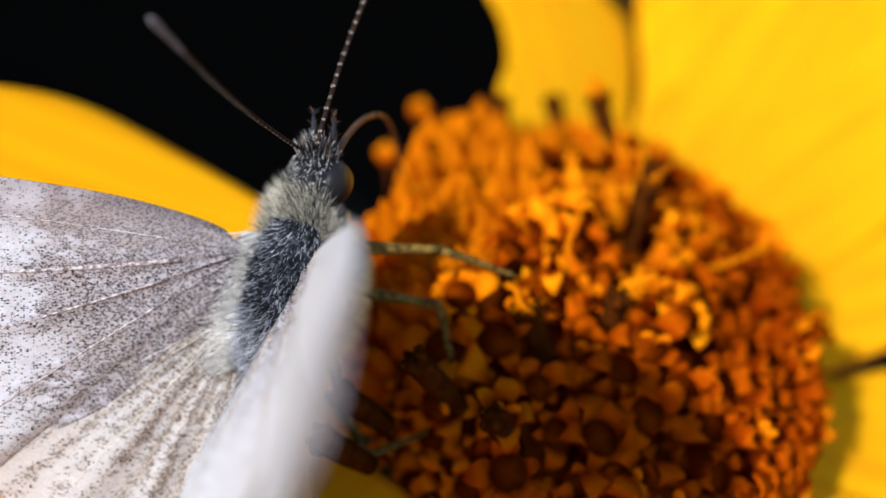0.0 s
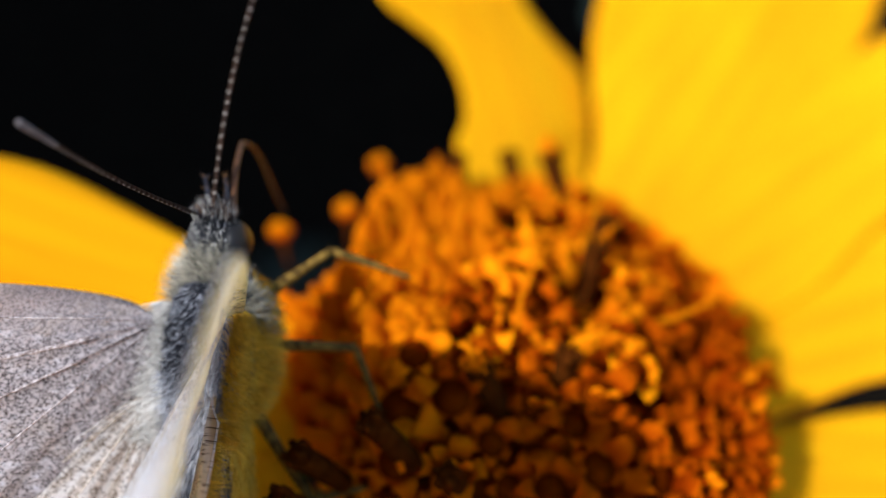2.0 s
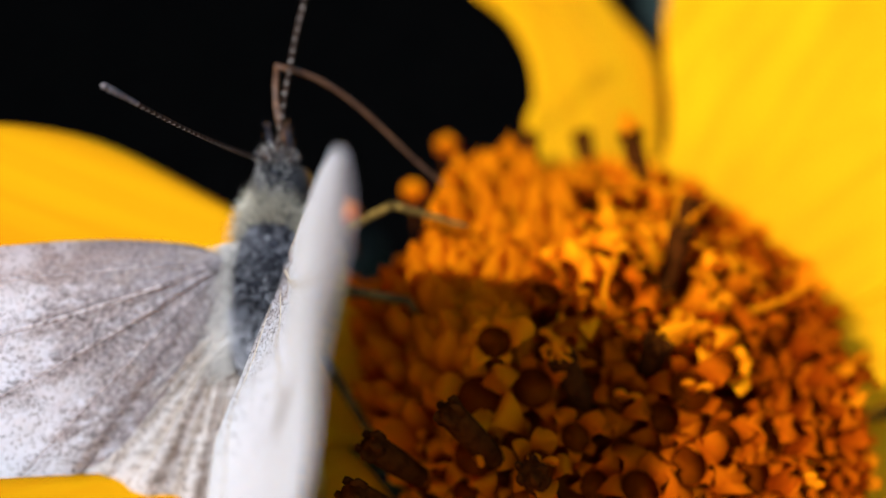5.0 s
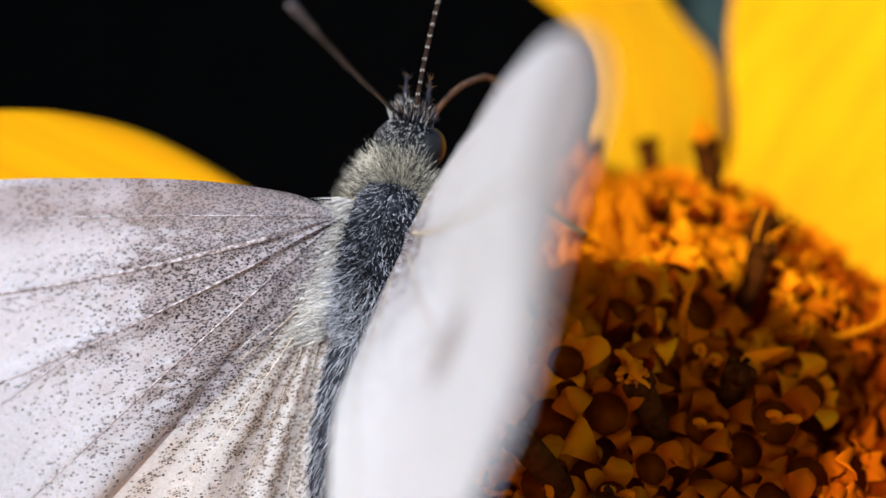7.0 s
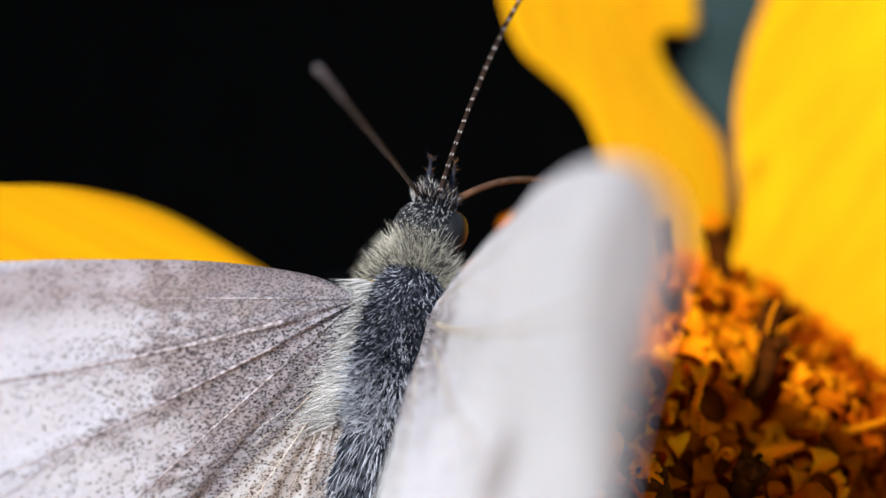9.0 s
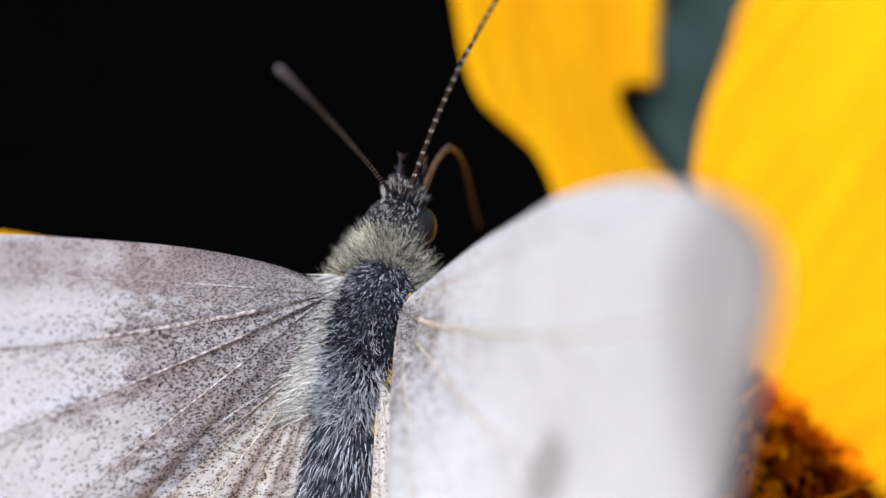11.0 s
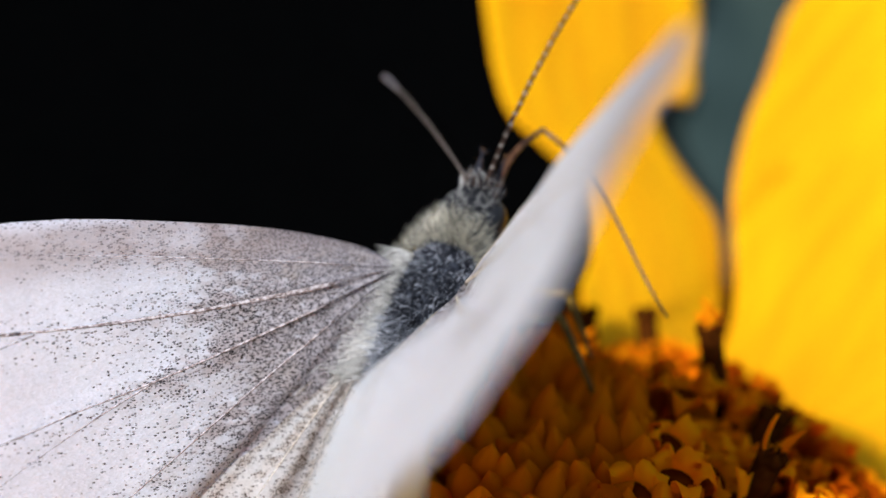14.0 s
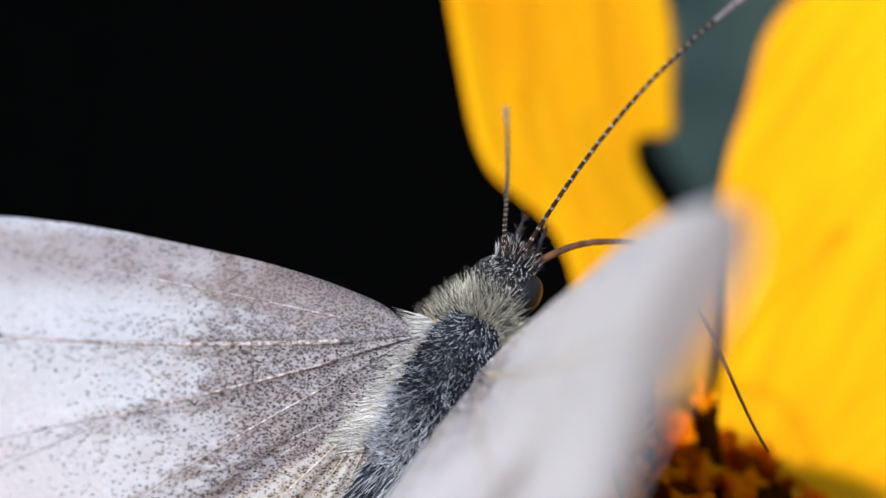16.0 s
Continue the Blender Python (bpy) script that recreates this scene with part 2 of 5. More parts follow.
PALE_HAIR = plain_material("pale_wing_base_hair", [(0.3, (0.34, 0.325, 0.30)), (0.7, (0.60, 0.575, 0.54))], 900, 0.7, 0.08, 0.0, 0.0001, 0.35)
YELLOW_HAIR = plain_material("yellow_breast_hair", [(0.3, (0.48, 0.26, 0.010)), (0.7, (0.76, 0.46, 0.04))], 900, 0.6, 0.3, 0.0, 0.0001, 0.35)
HEAD = plain_material("head_salt_and_pepper", [(0.52, (0.006, 0.006, 0.007)), (0.60, (0.05, 0.05, 0.05)), (0.66, (0.42, 0.41, 0.39))], 9000, 0.7, 0.15)
BROWN_HAIR = plain_material("orange_brown_face_hair", [(0.3, (0.045, 0.022, 0.010)), (0.7, (0.17, 0.085, 0.035))], 900, 0.7, 0.08, 0.0, 0.0001, 0.4)
ANT_DARK = plain_material("antenna_dark_brown", [(0.3, (0.010, 0.006, 0.004)), (0.7, (0.040, 0.020, 0.012))], 3000, 0.7, 0.1)
ANT_PALE = plain_material("antenna_white_rings", [(0.3, (0.20, 0.16, 0.13)), (0.7, (0.50, 0.45, 0.40))], 3000, 0.6)
ANT_CLUB = plain_material("antenna_club_grey_brown", [(0.3, (0.07, 0.055, 0.055)), (0.7, (0.20, 0.17, 0.17))], 2500, 0.6)
LEG = plain_material("leg_olive_grey", [(0.35, (0.035, 0.018, 0.004)), (0.65, (0.19, 0.112, 0.022))], 4200, 0.7, 0.08)
PROBOSCIS = plain_material("proboscis_brown", [(0.3, (0.045, 0.017, 0.007)), (0.7, (0.135, 0.060, 0.026))], 2500, 0.4)


def eye_material():
    n = Nodes("eye_olive", 0.45, 0.12)
    sep = n.add("ShaderNodeSeparateXYZ")
    n.link(n.coords(), sep.inputs[0])
    out = n.math("ADD", n.math("ABSOLUTE", sep.outputs[0]), n.math("ADD", n.math("MULTIPLY", sep.outputs[2], -0.35), n.math("MULTIPLY", sep.outputs[1], 0.35)))
    n.color(n.ramp(n.smooth(out, 0.0007, 0.0014), [(0.0, (0.012, 0.012, 0.013)), (0.5, (0.022, 0.018, 0.014)), (0.75, (0.12, 0.05, 0.008)), (1.0, (0.36, 0.20, 0.02))]))
    return n.mat


EYE = eye_material()


# ---- building helpers ----
def mesh_object(name, verts, faces, mats, parent=None, label="", slots=None, smooth=True):
    me = bpy.data.meshes.new(name)
    me.from_pydata([tuple(c * MM for c in v) for v in verts], [], faces)
    for m in mats if isinstance(mats, (list, tuple)) else (mats,):
        me.materials.append(m)
    if slots:
        me.polygons.foreach_set("material_index", slots)
    me.polygons.foreach_set("use_smooth", [smooth] * len(me.polygons))
    me.update()
    ob = new(name, me)
    if parent:
        ob.parent = parent
    if label:
        ob["label"] = label
    return ob


def shared(name, me, parent, m):
    ob = new(name, me)
    ob.parent = parent
    ob.matrix_basis = m
    return ob


class Shape:
    """Vertices in millimetres and faces, gathered piece by piece."""

    def __init__(self):
        self.v, self.f, self.s = [], [], []

    def add(self, verts, faces, slot=0):
        k = len(self.v)
        self.v += [tuple(p) for p in verts]
        self.f += [tuple(i + k for i in face) for face in faces]
        self.s += [slot] * len(faces)

    def tube(self, path, radii, sides=8, slot=0, cap=True):
        path = [Vector(p) for p in path]
        rings = []
        side = None
        for i, p in enumerate(path):
            d = (path[min(i + 1, len(path) - 1)] - path[max(i - 1, 0)]).normalized()
            side = side or (Vector((0, 0, 1)) if abs(d.z) < 0.9 else Vector((1, 0, 0)))
            side = (side - d * side.dot(d)).normalized()
            up = d.cross(side)
            rings.append([p + (side * math.cos(a) + up * math.sin(a)) * radii[i] for a in (2 * math.pi * k / sides for k in range(sides))])
        faces = [(i * sides + k, i * sides + (k + 1) % sides, (i + 1) * sides + (k + 1) % sides, (i + 1) * sides + k) for i in range(len(path) - 1) for k in range(sides)]
        if cap:
            faces += [tuple(range(sides))[::-1], tuple((len(path) - 1) * sides + k for k in range(sides))]
        self.add([p for r in rings for p in r], faces, slot)

    def ball(self, centre, size, rings=12, sides=20, slot=0, wobble=0.0):
        verts, faces = [], []
        for i in range(rings + 1):
            a = math.pi * i / rings
            for k in range(sides):
                b = 2 * math.pi * k / sides
                d = Vector((math.sin(a) * math.cos(b), math.cos(a), math.sin(a) * math.sin(b)))
                r = 1 + wobble * noise.noise(d * 4 + Vector(centre))
                verts.append((centre[0] + d.x * size[0] * r, centre[1] + d.y * size[1] * r, centre[2] + d.z * size[2] * r))
        for i in range(rings):
            for k in range(sides):
                faces.append((i * sides + k, i * sides + (k + 1) % sides, (i + 1) * sides + (k + 1) % sides, (i + 1) * sides + k))
        self.add(verts, faces, slot)

    def hair(self, root, tip, width, slot=0, bend=None):
        root, tip = Vector(root), Vector(tip)
        d = (tip - root).normalized()
        side = d.orthogonal().normalized()
        side.rotate(Matrix.Rotation(random.random() * 6.28, 3, d))
        up = d.cross(side)
        mid = (root + tip) / 2 + (bend or Vector())
        tri = [side, side * -0.5 + up * 0.87, side * -0.5 - up * 0.87]
        verts = [root + s * width for s in tri] + [mid + s * width * 0.8 for s in tri] + [tip]
        self.add(verts, [(0, 1, 4, 3), (1, 2, 5, 4), (2, 0, 3, 5), (3, 4, 6), (4, 5, 6), (5, 3, 6)], slot)

    def make(self, name, mats, parent=None, label="", smooth=True):
        return mesh_object(name, self.v, self.f, mats, parent, label, self.s, smooth)


def curve(keys, x):
    """Smooth value at x through the pairs in keys."""
    xs, ys = zip(*keys)
    if x <= xs[0]:
        return ys[0]
    if x >= xs[-1]:
        return ys[-1]
    i = max(k for k in range(len(xs) - 1) if xs[k] <= x)
    t = (x - xs[i]) / (xs[i + 1] - xs[i])
    slope = [(ys[min(k + 1, len(ys) - 1)] - ys[max(k - 1, 0)]) / (xs[min(k + 1, len(xs) - 1)] - xs[max(k - 1, 0)]) for k in (i, i + 1)]
    h = xs[i + 1] - xs[i]
    return (2 * t**3 - 3 * t * t + 1) * ys[i] + (t**3 - 2 * t * t + t) * h * slope[0] + (3 * t * t - 2 * t**3) * ys[i + 1] + (t**3 - t * t) * h * slope[1]


# ---- setting ----
def build_setting():
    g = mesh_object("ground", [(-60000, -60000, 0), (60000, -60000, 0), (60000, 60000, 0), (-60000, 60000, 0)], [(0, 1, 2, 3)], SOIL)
    tagged(g, "garden soil far below the flower, its shade painted near black", "ground", kind="structure")
    # Wall out of view, added only to keep the sun off the soil.
    w = Shape()
    w.add([(x, y, z) for x in (-1560, -1440) for y in (-5000, 6000) for z in (0, 3200)], [(0, 1, 3, 2), (4, 6, 7, 5), (0, 4, 5, 1), (2, 3, 7, 6), (1, 5, 7, 3), (0, 2, 6, 4)])
    tagged(w.make("shade_wall", STONE, smooth=False), "unseen plain grey wall added to keep the sun off the soil", "wall", kind="structure")


# ---- flower ----
FLOWER = Matrix.Translation((0, 0, 0.9)) @ Matrix(((0.94753, 0.0, 0.31968), (-0.0143, 0.999, 0.04238), (-0.31936, -0.04473, 0.94658))).to_4x4()


DISC_AT = (2.3, 1.3, 9.7, 12.6)


def disc_reach(x, y):
    """0 in the middle of the disc, 1 at its rim; it reaches less far on one side."""
    return ((x - DISC_AT[0]) / (DISC_AT[2] if x < DISC_AT[0] else 7.9)) ** 2 + ((y - DISC_AT[1]) / DISC_AT[3]) ** 2


def dome(r):
    return 1.7 - 0.027 * r * r


RISE = [(8, -4.0), (14, -4.2), (20, -3.6), (26, -2.2), (32, -0.3), (40, 3.0), (50, 8.0)]


def petal(parent, start, heading, length, left, right, lift=0.0, tilt=0.0, ribs=3.0, label=""):
    """One ray petal. start: its foot in the flower's plane; heading in degrees; left and right: half widths along it."""
    u = Vector((math.cos(radians(heading)), math.sin(radians(heading))))
    side = Vector((-u.y, u.x))
    rows, cols = 64, 24
    s = Shape()
    for layer in (0.09, -0.09):
        for i in range(rows + 1):
            a = length * i / rows
            wl, wr = curve(left, a), curve(right, a)
            for k in range(cols + 1):
                c = k / cols
                b = -wr + (wl + wr) * c
                p = Vector(start) + u * a + side * b
                z = curve(RISE, p.length) + lift + tilt * b
                z += 0.05 * math.cos(c * ribs * 2 * math.pi) * min(1, a / 6)
                z -= 0.16 * sum(math.exp(-((c - g - 0.02 * math.sin(a * 0.2)) / 0.035) ** 2) for g in (0.3, 0.64)) * min(1, a / 6)
                z += 0.35 * noise.noise(Vector((p.x, p.y, heading)) * 0.1) - 0.5 * (2 * c - 1) ** 2 * (1 - a / length)
                s.v.append((p.x, p.y, z + layer))
    n = (rows + 1) * (cols + 1)
    for i in range(rows):
        for k in range(cols):
            q = (i * (cols + 1) + k, i * (cols + 1) + k + 1, (i + 1) * (cols + 1) + k + 1, (i + 1) * (cols + 1) + k)
            s.f += [q[::-1], tuple(j + n for j in q)]
    rim = [k for k in range(cols + 1)] + [i * (cols + 1) + cols for i in range(1, rows + 1)] + [rows * (cols + 1) + k for k in range(cols - 1, -1, -1)] + [i * (cols + 1) for i in range(rows - 1, 0, -1)]
    for a, b in zip(rim, rim[1:] + rim[:1]):
        s.f.append((a, b, b + n, a + n))
    s.s = [0] * len(s.f)
    turn = Matrix.Rotation(radians(heading), 4, "Z")
    s.v = [tuple(turn.transposed() @ Vector(v)) for v in s.v]
    ob = s.make("petal", PETAL, parent, label)
    ob.matrix_basis = turn
    return ob


def lobe(s, angle, r, h, curl, size, slot=0):
    """A narrow pointed corolla lobe, folded along its middle, that bends outward and curls."""
    ca, sa = math.cos(angle), math.sin(angle)
    prof = [(r, h - 0.12, 0.30), (r + 0.10 * size, h + 0.20 * size, 0.34), (r + 0.30 * size, h + 0.42 * size, 0.31), (r + 0.54 * size, h + (0.42 - 0.16 * curl) * size, 0.24), (r + 0.74 * size, h + (0.26 - 0.34 * curl) * size, 0.13), (r + 0.84 * size, h + (0.06 - 0.5 * curl) * size, 0.015)]
    n = len(prof)
    vs = []
    for i, (rr, hh, w) in enumerate(prof):
        w *= 1.45 * size
        twist = 0.12 * size * math.sin(angle * 5 + i)
        for o, dz in ((-w, 0.13 + twist), (0, -0.05), (w * 0.9, 0.13 - twist)):
            vs.append((rr * ca - o * sa, rr * sa + o * ca, hh + dz * size * (w / (0.49 * size) + 0.2)))
    m = len(vs)
    vs += [(x * 0.95, y * 0.95, z - 0.07 * size) for x, y, z in vs]
    fs = []
    for i in range(n - 1):
        for k in range(2):
            a = i * 3 + k
            fs += [(a, a + 1, a + 4, a + 3), (a + m, a + m + 3, a + m + 4, a + m + 1)]
        fs += [(i * 3, i * 3 + 3, i * 3 + 3 + m, i * 3 + m), (i * 3 + 2, i * 3 + 2 + m, i * 3 + 5 + m, i * 3 + 5)]
    s.add(vs, fs, slot)


def style_arms(s, slot, reach, thick):
    """A style that splits into two arms rolled back on themselves."""
    a0 = random.random() * 6.28
    for sgn in (0, math.pi):
        ca, sa = math.cos(a0 + sgn), math.sin(a0 + sgn)
        path = [(0, 0, -0.4), (0.08 * ca, 0.08 * sa, 0.35)]
        for q in range(1, 12):
            a = q * 0.45
            rr = reach - 0.012 * q
            path.append(((0.10 + rr * (1 - math.cos(a))) * ca, (0.10 + rr * (1 - math.cos(a))) * sa, 0.45 + rr * math.sin(a) * 1.3))
        s.tube(path, [thick] * 4 + [thick * 1.1] * 5 + [thick, thick * 0.8, thick * 0.6, thick * 0.3], 6, slot)


def open_floret_mesh(k, size):
    """A tubular floret: narrow tube flaring to a throat painted dark like a shaded hole, five curling pointed lobes, on
    some a rolled style.
    """
    s = Shape()
    s.tube([(0, 0, -3.0), (0, 0, -1.3), (0, 0, -0.6), (0, 0, -0.2), (0, 0, 0)], [0.22 * size, 0.28 * size, 0.38 * size, 0.48 * size, 0.55 * size], 12, 0, False)
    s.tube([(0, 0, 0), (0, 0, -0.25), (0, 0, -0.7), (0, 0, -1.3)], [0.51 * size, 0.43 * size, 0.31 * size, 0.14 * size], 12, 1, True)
    turn = random.random()
    for j in range(5):
        lobe(s, 2 * math.pi * (j + turn) / 5 + random.uniform(-0.3, 0.3), 0.48 * size, -0.02, random.uniform(-0.9, 1.8), size * random.uniform(0.45, 0.95))
    if k % 5 == 0:
        style_arms(s, 2, 0.19, 0.075)
    return s


def closed_bud_mesh(k):
    """A closed floret: slim, five-ribbed, drawn to a point."""
    s = Shape()
    r, tall = 0.40 + 0.03 * (k % 3), 0.45 + 0.22 * (k % 4)
    rings = [(-1.8, 0.75), (-0.5, 0.9), (0.0, 1.0), (0.35, 0.86), (0.65, 0.55), (0.88, 0.24), (1.0, 0.03)]
    sides = 10
    lean = random.uniform(-0.25, 0.25)
    vs = []
    for z, w in rings:
        up = z * tall if z > 0 else z
        for j in range(sides):
            a = 2 * math.pi * j / sides
            rib = 1.0 if j % 2 else 0.84
            vs.append((r * w * rib * math.cos(a) + lean * max(0, z) ** 2, r * w * rib * math.sin(a), up))
    fs = [(i * sides + j, i * sides + (j + 1) % sides, (i + 1) * sides + (j + 1) % sides, (i + 1) * sides + j) for i in range(len(rings) - 1) for j in range(sides)]
    fs.append(tuple((len(rings) - 1) * sides + j for j in range(sides)))
    s.add(vs, fs)
    return s


def anther_mesh(length, forked):
    """A dark anther tube, split at its top, with pollen-dusted curling style arms."""
    s = Shape()
    r = 0.44
    s.tube([(0, 0, -length), (0, 0, -length * 0.5), (0, 0, -0.25), (0, 0, 0.0)], [r * 0.8, r, r * 1.02, r * 0.9], 10, 0)
    for j in range(5):
        a = 2 * math.pi * j / 5
        s.tube([(r * 0.8 * math.cos(a), r * 0.8 * math.sin(a), -0.3), (r * 0.95 * math.cos(a), r * 0.95 * math.sin(a), 0.06), (r * 0.6 * math.cos(a), r * 0.6 * math.sin(a), 0.22)], [0.17, 0.14, 0.05], 5, 0)
    if forked:
        for sgn in (-1, 1):
            path = [(0, 0, -0.2), (sgn * 0.15, 0, 0.35)]
            for q in range(1, 9):
                a = q * 0.42
                path.append((sgn * (0.15 + 0.42 * (1 - math.cos(a))), 0.10 * math.sin(q), 0.35 + 0.42 * math.sin(a)))
            s.tube(path, [0.13] * 3 + [0.12] * 3 + [0.10, 0.08, 0.06, 0.03], 6, 1)
        for _ in range(34):
            a, z = random.random() * 6.28, random.uniform(-0.15, 0.5)
            q = random.uniform(0.5, 1.0)
            s.ball((r * q * math.cos(a), r * q * math.sin(a), z), (0.11, 0.11, 0.09), 4, 6, 1)
    return s


def flake_mesh(length, width):
    """A thin pointed yellow scale with a finely toothed edge, standing out of the disc."""
    s = Shape()
    n = 18
    vs = []
    for i in range(n + 1):
        a = i / n
        w = width * max(0.02, (1 - a) ** 0.7 * min(1, 0.35 + 3 * a)) * (1.15 if i % 2 else 0.6) * random.uniform(0.75, 1.2)
        z = length * a
        bow = 0.30 * length * a * a
        vs += [(-w, bow + 0.16 * width, z + 0.03 * (i % 2)), (0, bow, z), (w * random.uniform(0.7, 1.05), bow + 0.16 * width, z)]
    m = len(vs)
    vs += [(x * 0.96, y - 0.07, z) for x, y, z in vs]
    fs = []
    for i in range(n):
        for k in range(2):
            a = i * 3 + k
            fs += [(a, a + 3, a + 4, a + 1), (a + m, a + 1 + m, a + 4 + m, a + 3 + m)]
        fs += [(i * 3, i * 3 + m, i * 3 + 3 + m, i * 3 + 3), (i * 3 + 2, i * 3 + 5, i * 3 + 5 + m, i * 3 + 2 + m)]
    s.add(vs, fs)
    return s


def stand(p, lean=(0, 0), spin=0.0):
    """Pose of a floret whose mouth is at p (mm, in the flower), leaning outward from the axis."""
    x, y, z = p
    axis = Vector((x * 0.07 + lean[0], y * 0.07 + lean[1], 1)).normalized()
    m = axis.to_track_quat("Z", "Y").to_matrix().to_4x4() @ Matrix.Rotation(spin, 4, "Z")
    return Matrix.Translation((x * MM, y * MM, z * MM)) @ m


def build_flower():
    flower = new("flower")
    flower.matrix_world = FLOWER
    tagged(flower, "large yellow daisy-like flower with an orange-brown disc", "flower")
    # disc
    s = Shape()
    rings, sides = 14, 48
    vs = [(2.3, 1.3, dome(2.4) - 2.3)]
    for i in range(1, rings + 1):
        for k in range(sides):
            a = 2 * math.pi * k / sides
            x, y = DISC_AT[0] + (DISC_AT[2] if math.cos(a) < 0 else 7.6) * i / rings * math.cos(a), DISC_AT[1] + DISC_AT[3] * i / rings * math.sin(a)
            vs.append((x, y, dome(math.hypot(x, y)) - 2.3 if i < rings else -5.4))
    fs = [(0, 1 + k, 1 + (k + 1) % sides) for k in range(sides)]
    for i in range(rings - 1):
        for k in range(sides):
            a, b = 1 + i * sides, 1 + (i + 1) * sides
            fs.append((a + k, b + k, b + (k + 1) % sides, a + (k + 1) % sides))
    s.add(vs, fs)
    s.make("disc", DISC, flower, "domed orange-brown disc")
    # petals
    def wide(w, length, tip=0.25):
        return [(0, w * 0.45), (length * 0.2, w * 0.72), (length * 0.5, w), (length * 0.8, w * 0.86), (length * 0.95, w * 0.5), (length, w * tip)]
    petal(flower, (-7, 0.3), 180, 23, wide(6.8, 23), [(0, 3.3), (5, 5.2), (9, 6.1), (12.5, 6.5), (15.5, 5.8), (18, 4.4), (21, 2.4), (23, 1)], -1.2, -0.2)
    petal(flower, (-6.5, -5.5), 218, 28, wide(6, 28), wide(6, 28), -1.6)
    # the petal with the ragged edge, bitten on both sides
    petal(flower, (3.6, 10.5), 104.5, 38,
          [(0, 2.2), (4, 3.1), (7.2, 3.0), (9.5, 1.8), (11.7, 1.4), (13.2, 1.6), (14.7, 2.4), (15.4, 3.9), (16.0, 5.2), (17.5, 6.0), (21, 6.5), (27, 7.1), (33, 6.4), (38, 2.5)],
          [(0, 2.6), (6, 5.0), (12, 7.2), (15.6, 7.7), (17.6, 6.2), (20.1, 4.6), (22.0, 5.2), (22.6, 7.4), (25, 8.0), (30, 8.8), (34, 7.5), (38, 2.5)], 0.15, 0.23)
    petal(flower, (4.5, 9.5), 62, 42, [(0, 1.5), (9.6, 2.3), (16.5, 6.0), (21.4, 7.8), (25, 8.7), (30, 10.1), (34, 9.6), (39, 6), (42, 2)], [(0, 2.5), (8, 4.5), (18, 6.0), (28, 7.5), (36, 5.5), (42, 2)], 0.3, 0.0, 3.0)
    petal(flower, (8.2, 6.8), 43, 36, [(0, 2.5), (8, 4.4), (18, 5.5), (28, 5.5), (36, 1.5)], [(0, 2.0), (10, 3.3), (17, 3.0), (26, 4.0), (36, 1.5)], 0.8, 0.0, 3.0)
    petal(flower, (9.5, 4.2), 24.5, 32, [(0, 2.5), (6, 4.0), (15, 5.5), (23, 5.5), (32, 1.5)], [(0, 3.3), (5.7, 2.9), (10.3, 2.7), (18, 4.0), (25, 4.2), (32, 1.5)], -0.1, 0.0, 2.0)
    petal(flower, (9.5, -2.0), -3, 30, [(0, 3.6), (5, 5.6), (12, 7.7), (22, 8.0), (30, 1.5)], wide(6.5, 30), -0.5)
    for heading in (-31, -62, -94, -124):
        h = radians(heading)
        petal(flower, (9.5 * math.cos(h), 9.5 * math.sin(h)), heading, 28, wide(6, 28), wide(6, 28), random.uniform(-0.6, 0.1))
    # bracts and stem
    for k in range(12):
        h = 2 * math.pi * (k + 0.4) / 12
        b = Shape()
        b.tube([(5 * math.cos(h), 5 * math.sin(h), -7.0), (7.5 * math.cos(h), 7.5 * math.sin(h), -7.4), (8.5 * math.cos(h), 8.5 * math.sin(h), -8.0), (9.5 * math.cos(h), 9.5 * math.sin(h), -9.0)], [1.2, 1.6, 1.1, 0.1], 8)
        b.make("bract", GREEN, flower)
    b = Shape()
    b.ball((1.5, 1, -6.8), (7.5, 8.5, 2.0), 10, 32)
    b.make("receptacle", GREEN, flower)
    b = Shape()
    b.tube([(0, 0, -7), (0.5, 0.5, -60), (60, 8, -300), (275, 35, -862)], [2.6, 2.3, 2.6, 3.2], 14)
    b.make("stem", GREEN, flower, "green hairy stem")
    return flower


def closed_edge(y):
    """Where the closed buds give way to the open florets."""
    return curve([(-11, -10.5), (-7, -9.0), (-4, -6.0), (-1, -3.2), (3, -1.6), (7, -1.8), (10, -3.0), (13, -4.5)], y)


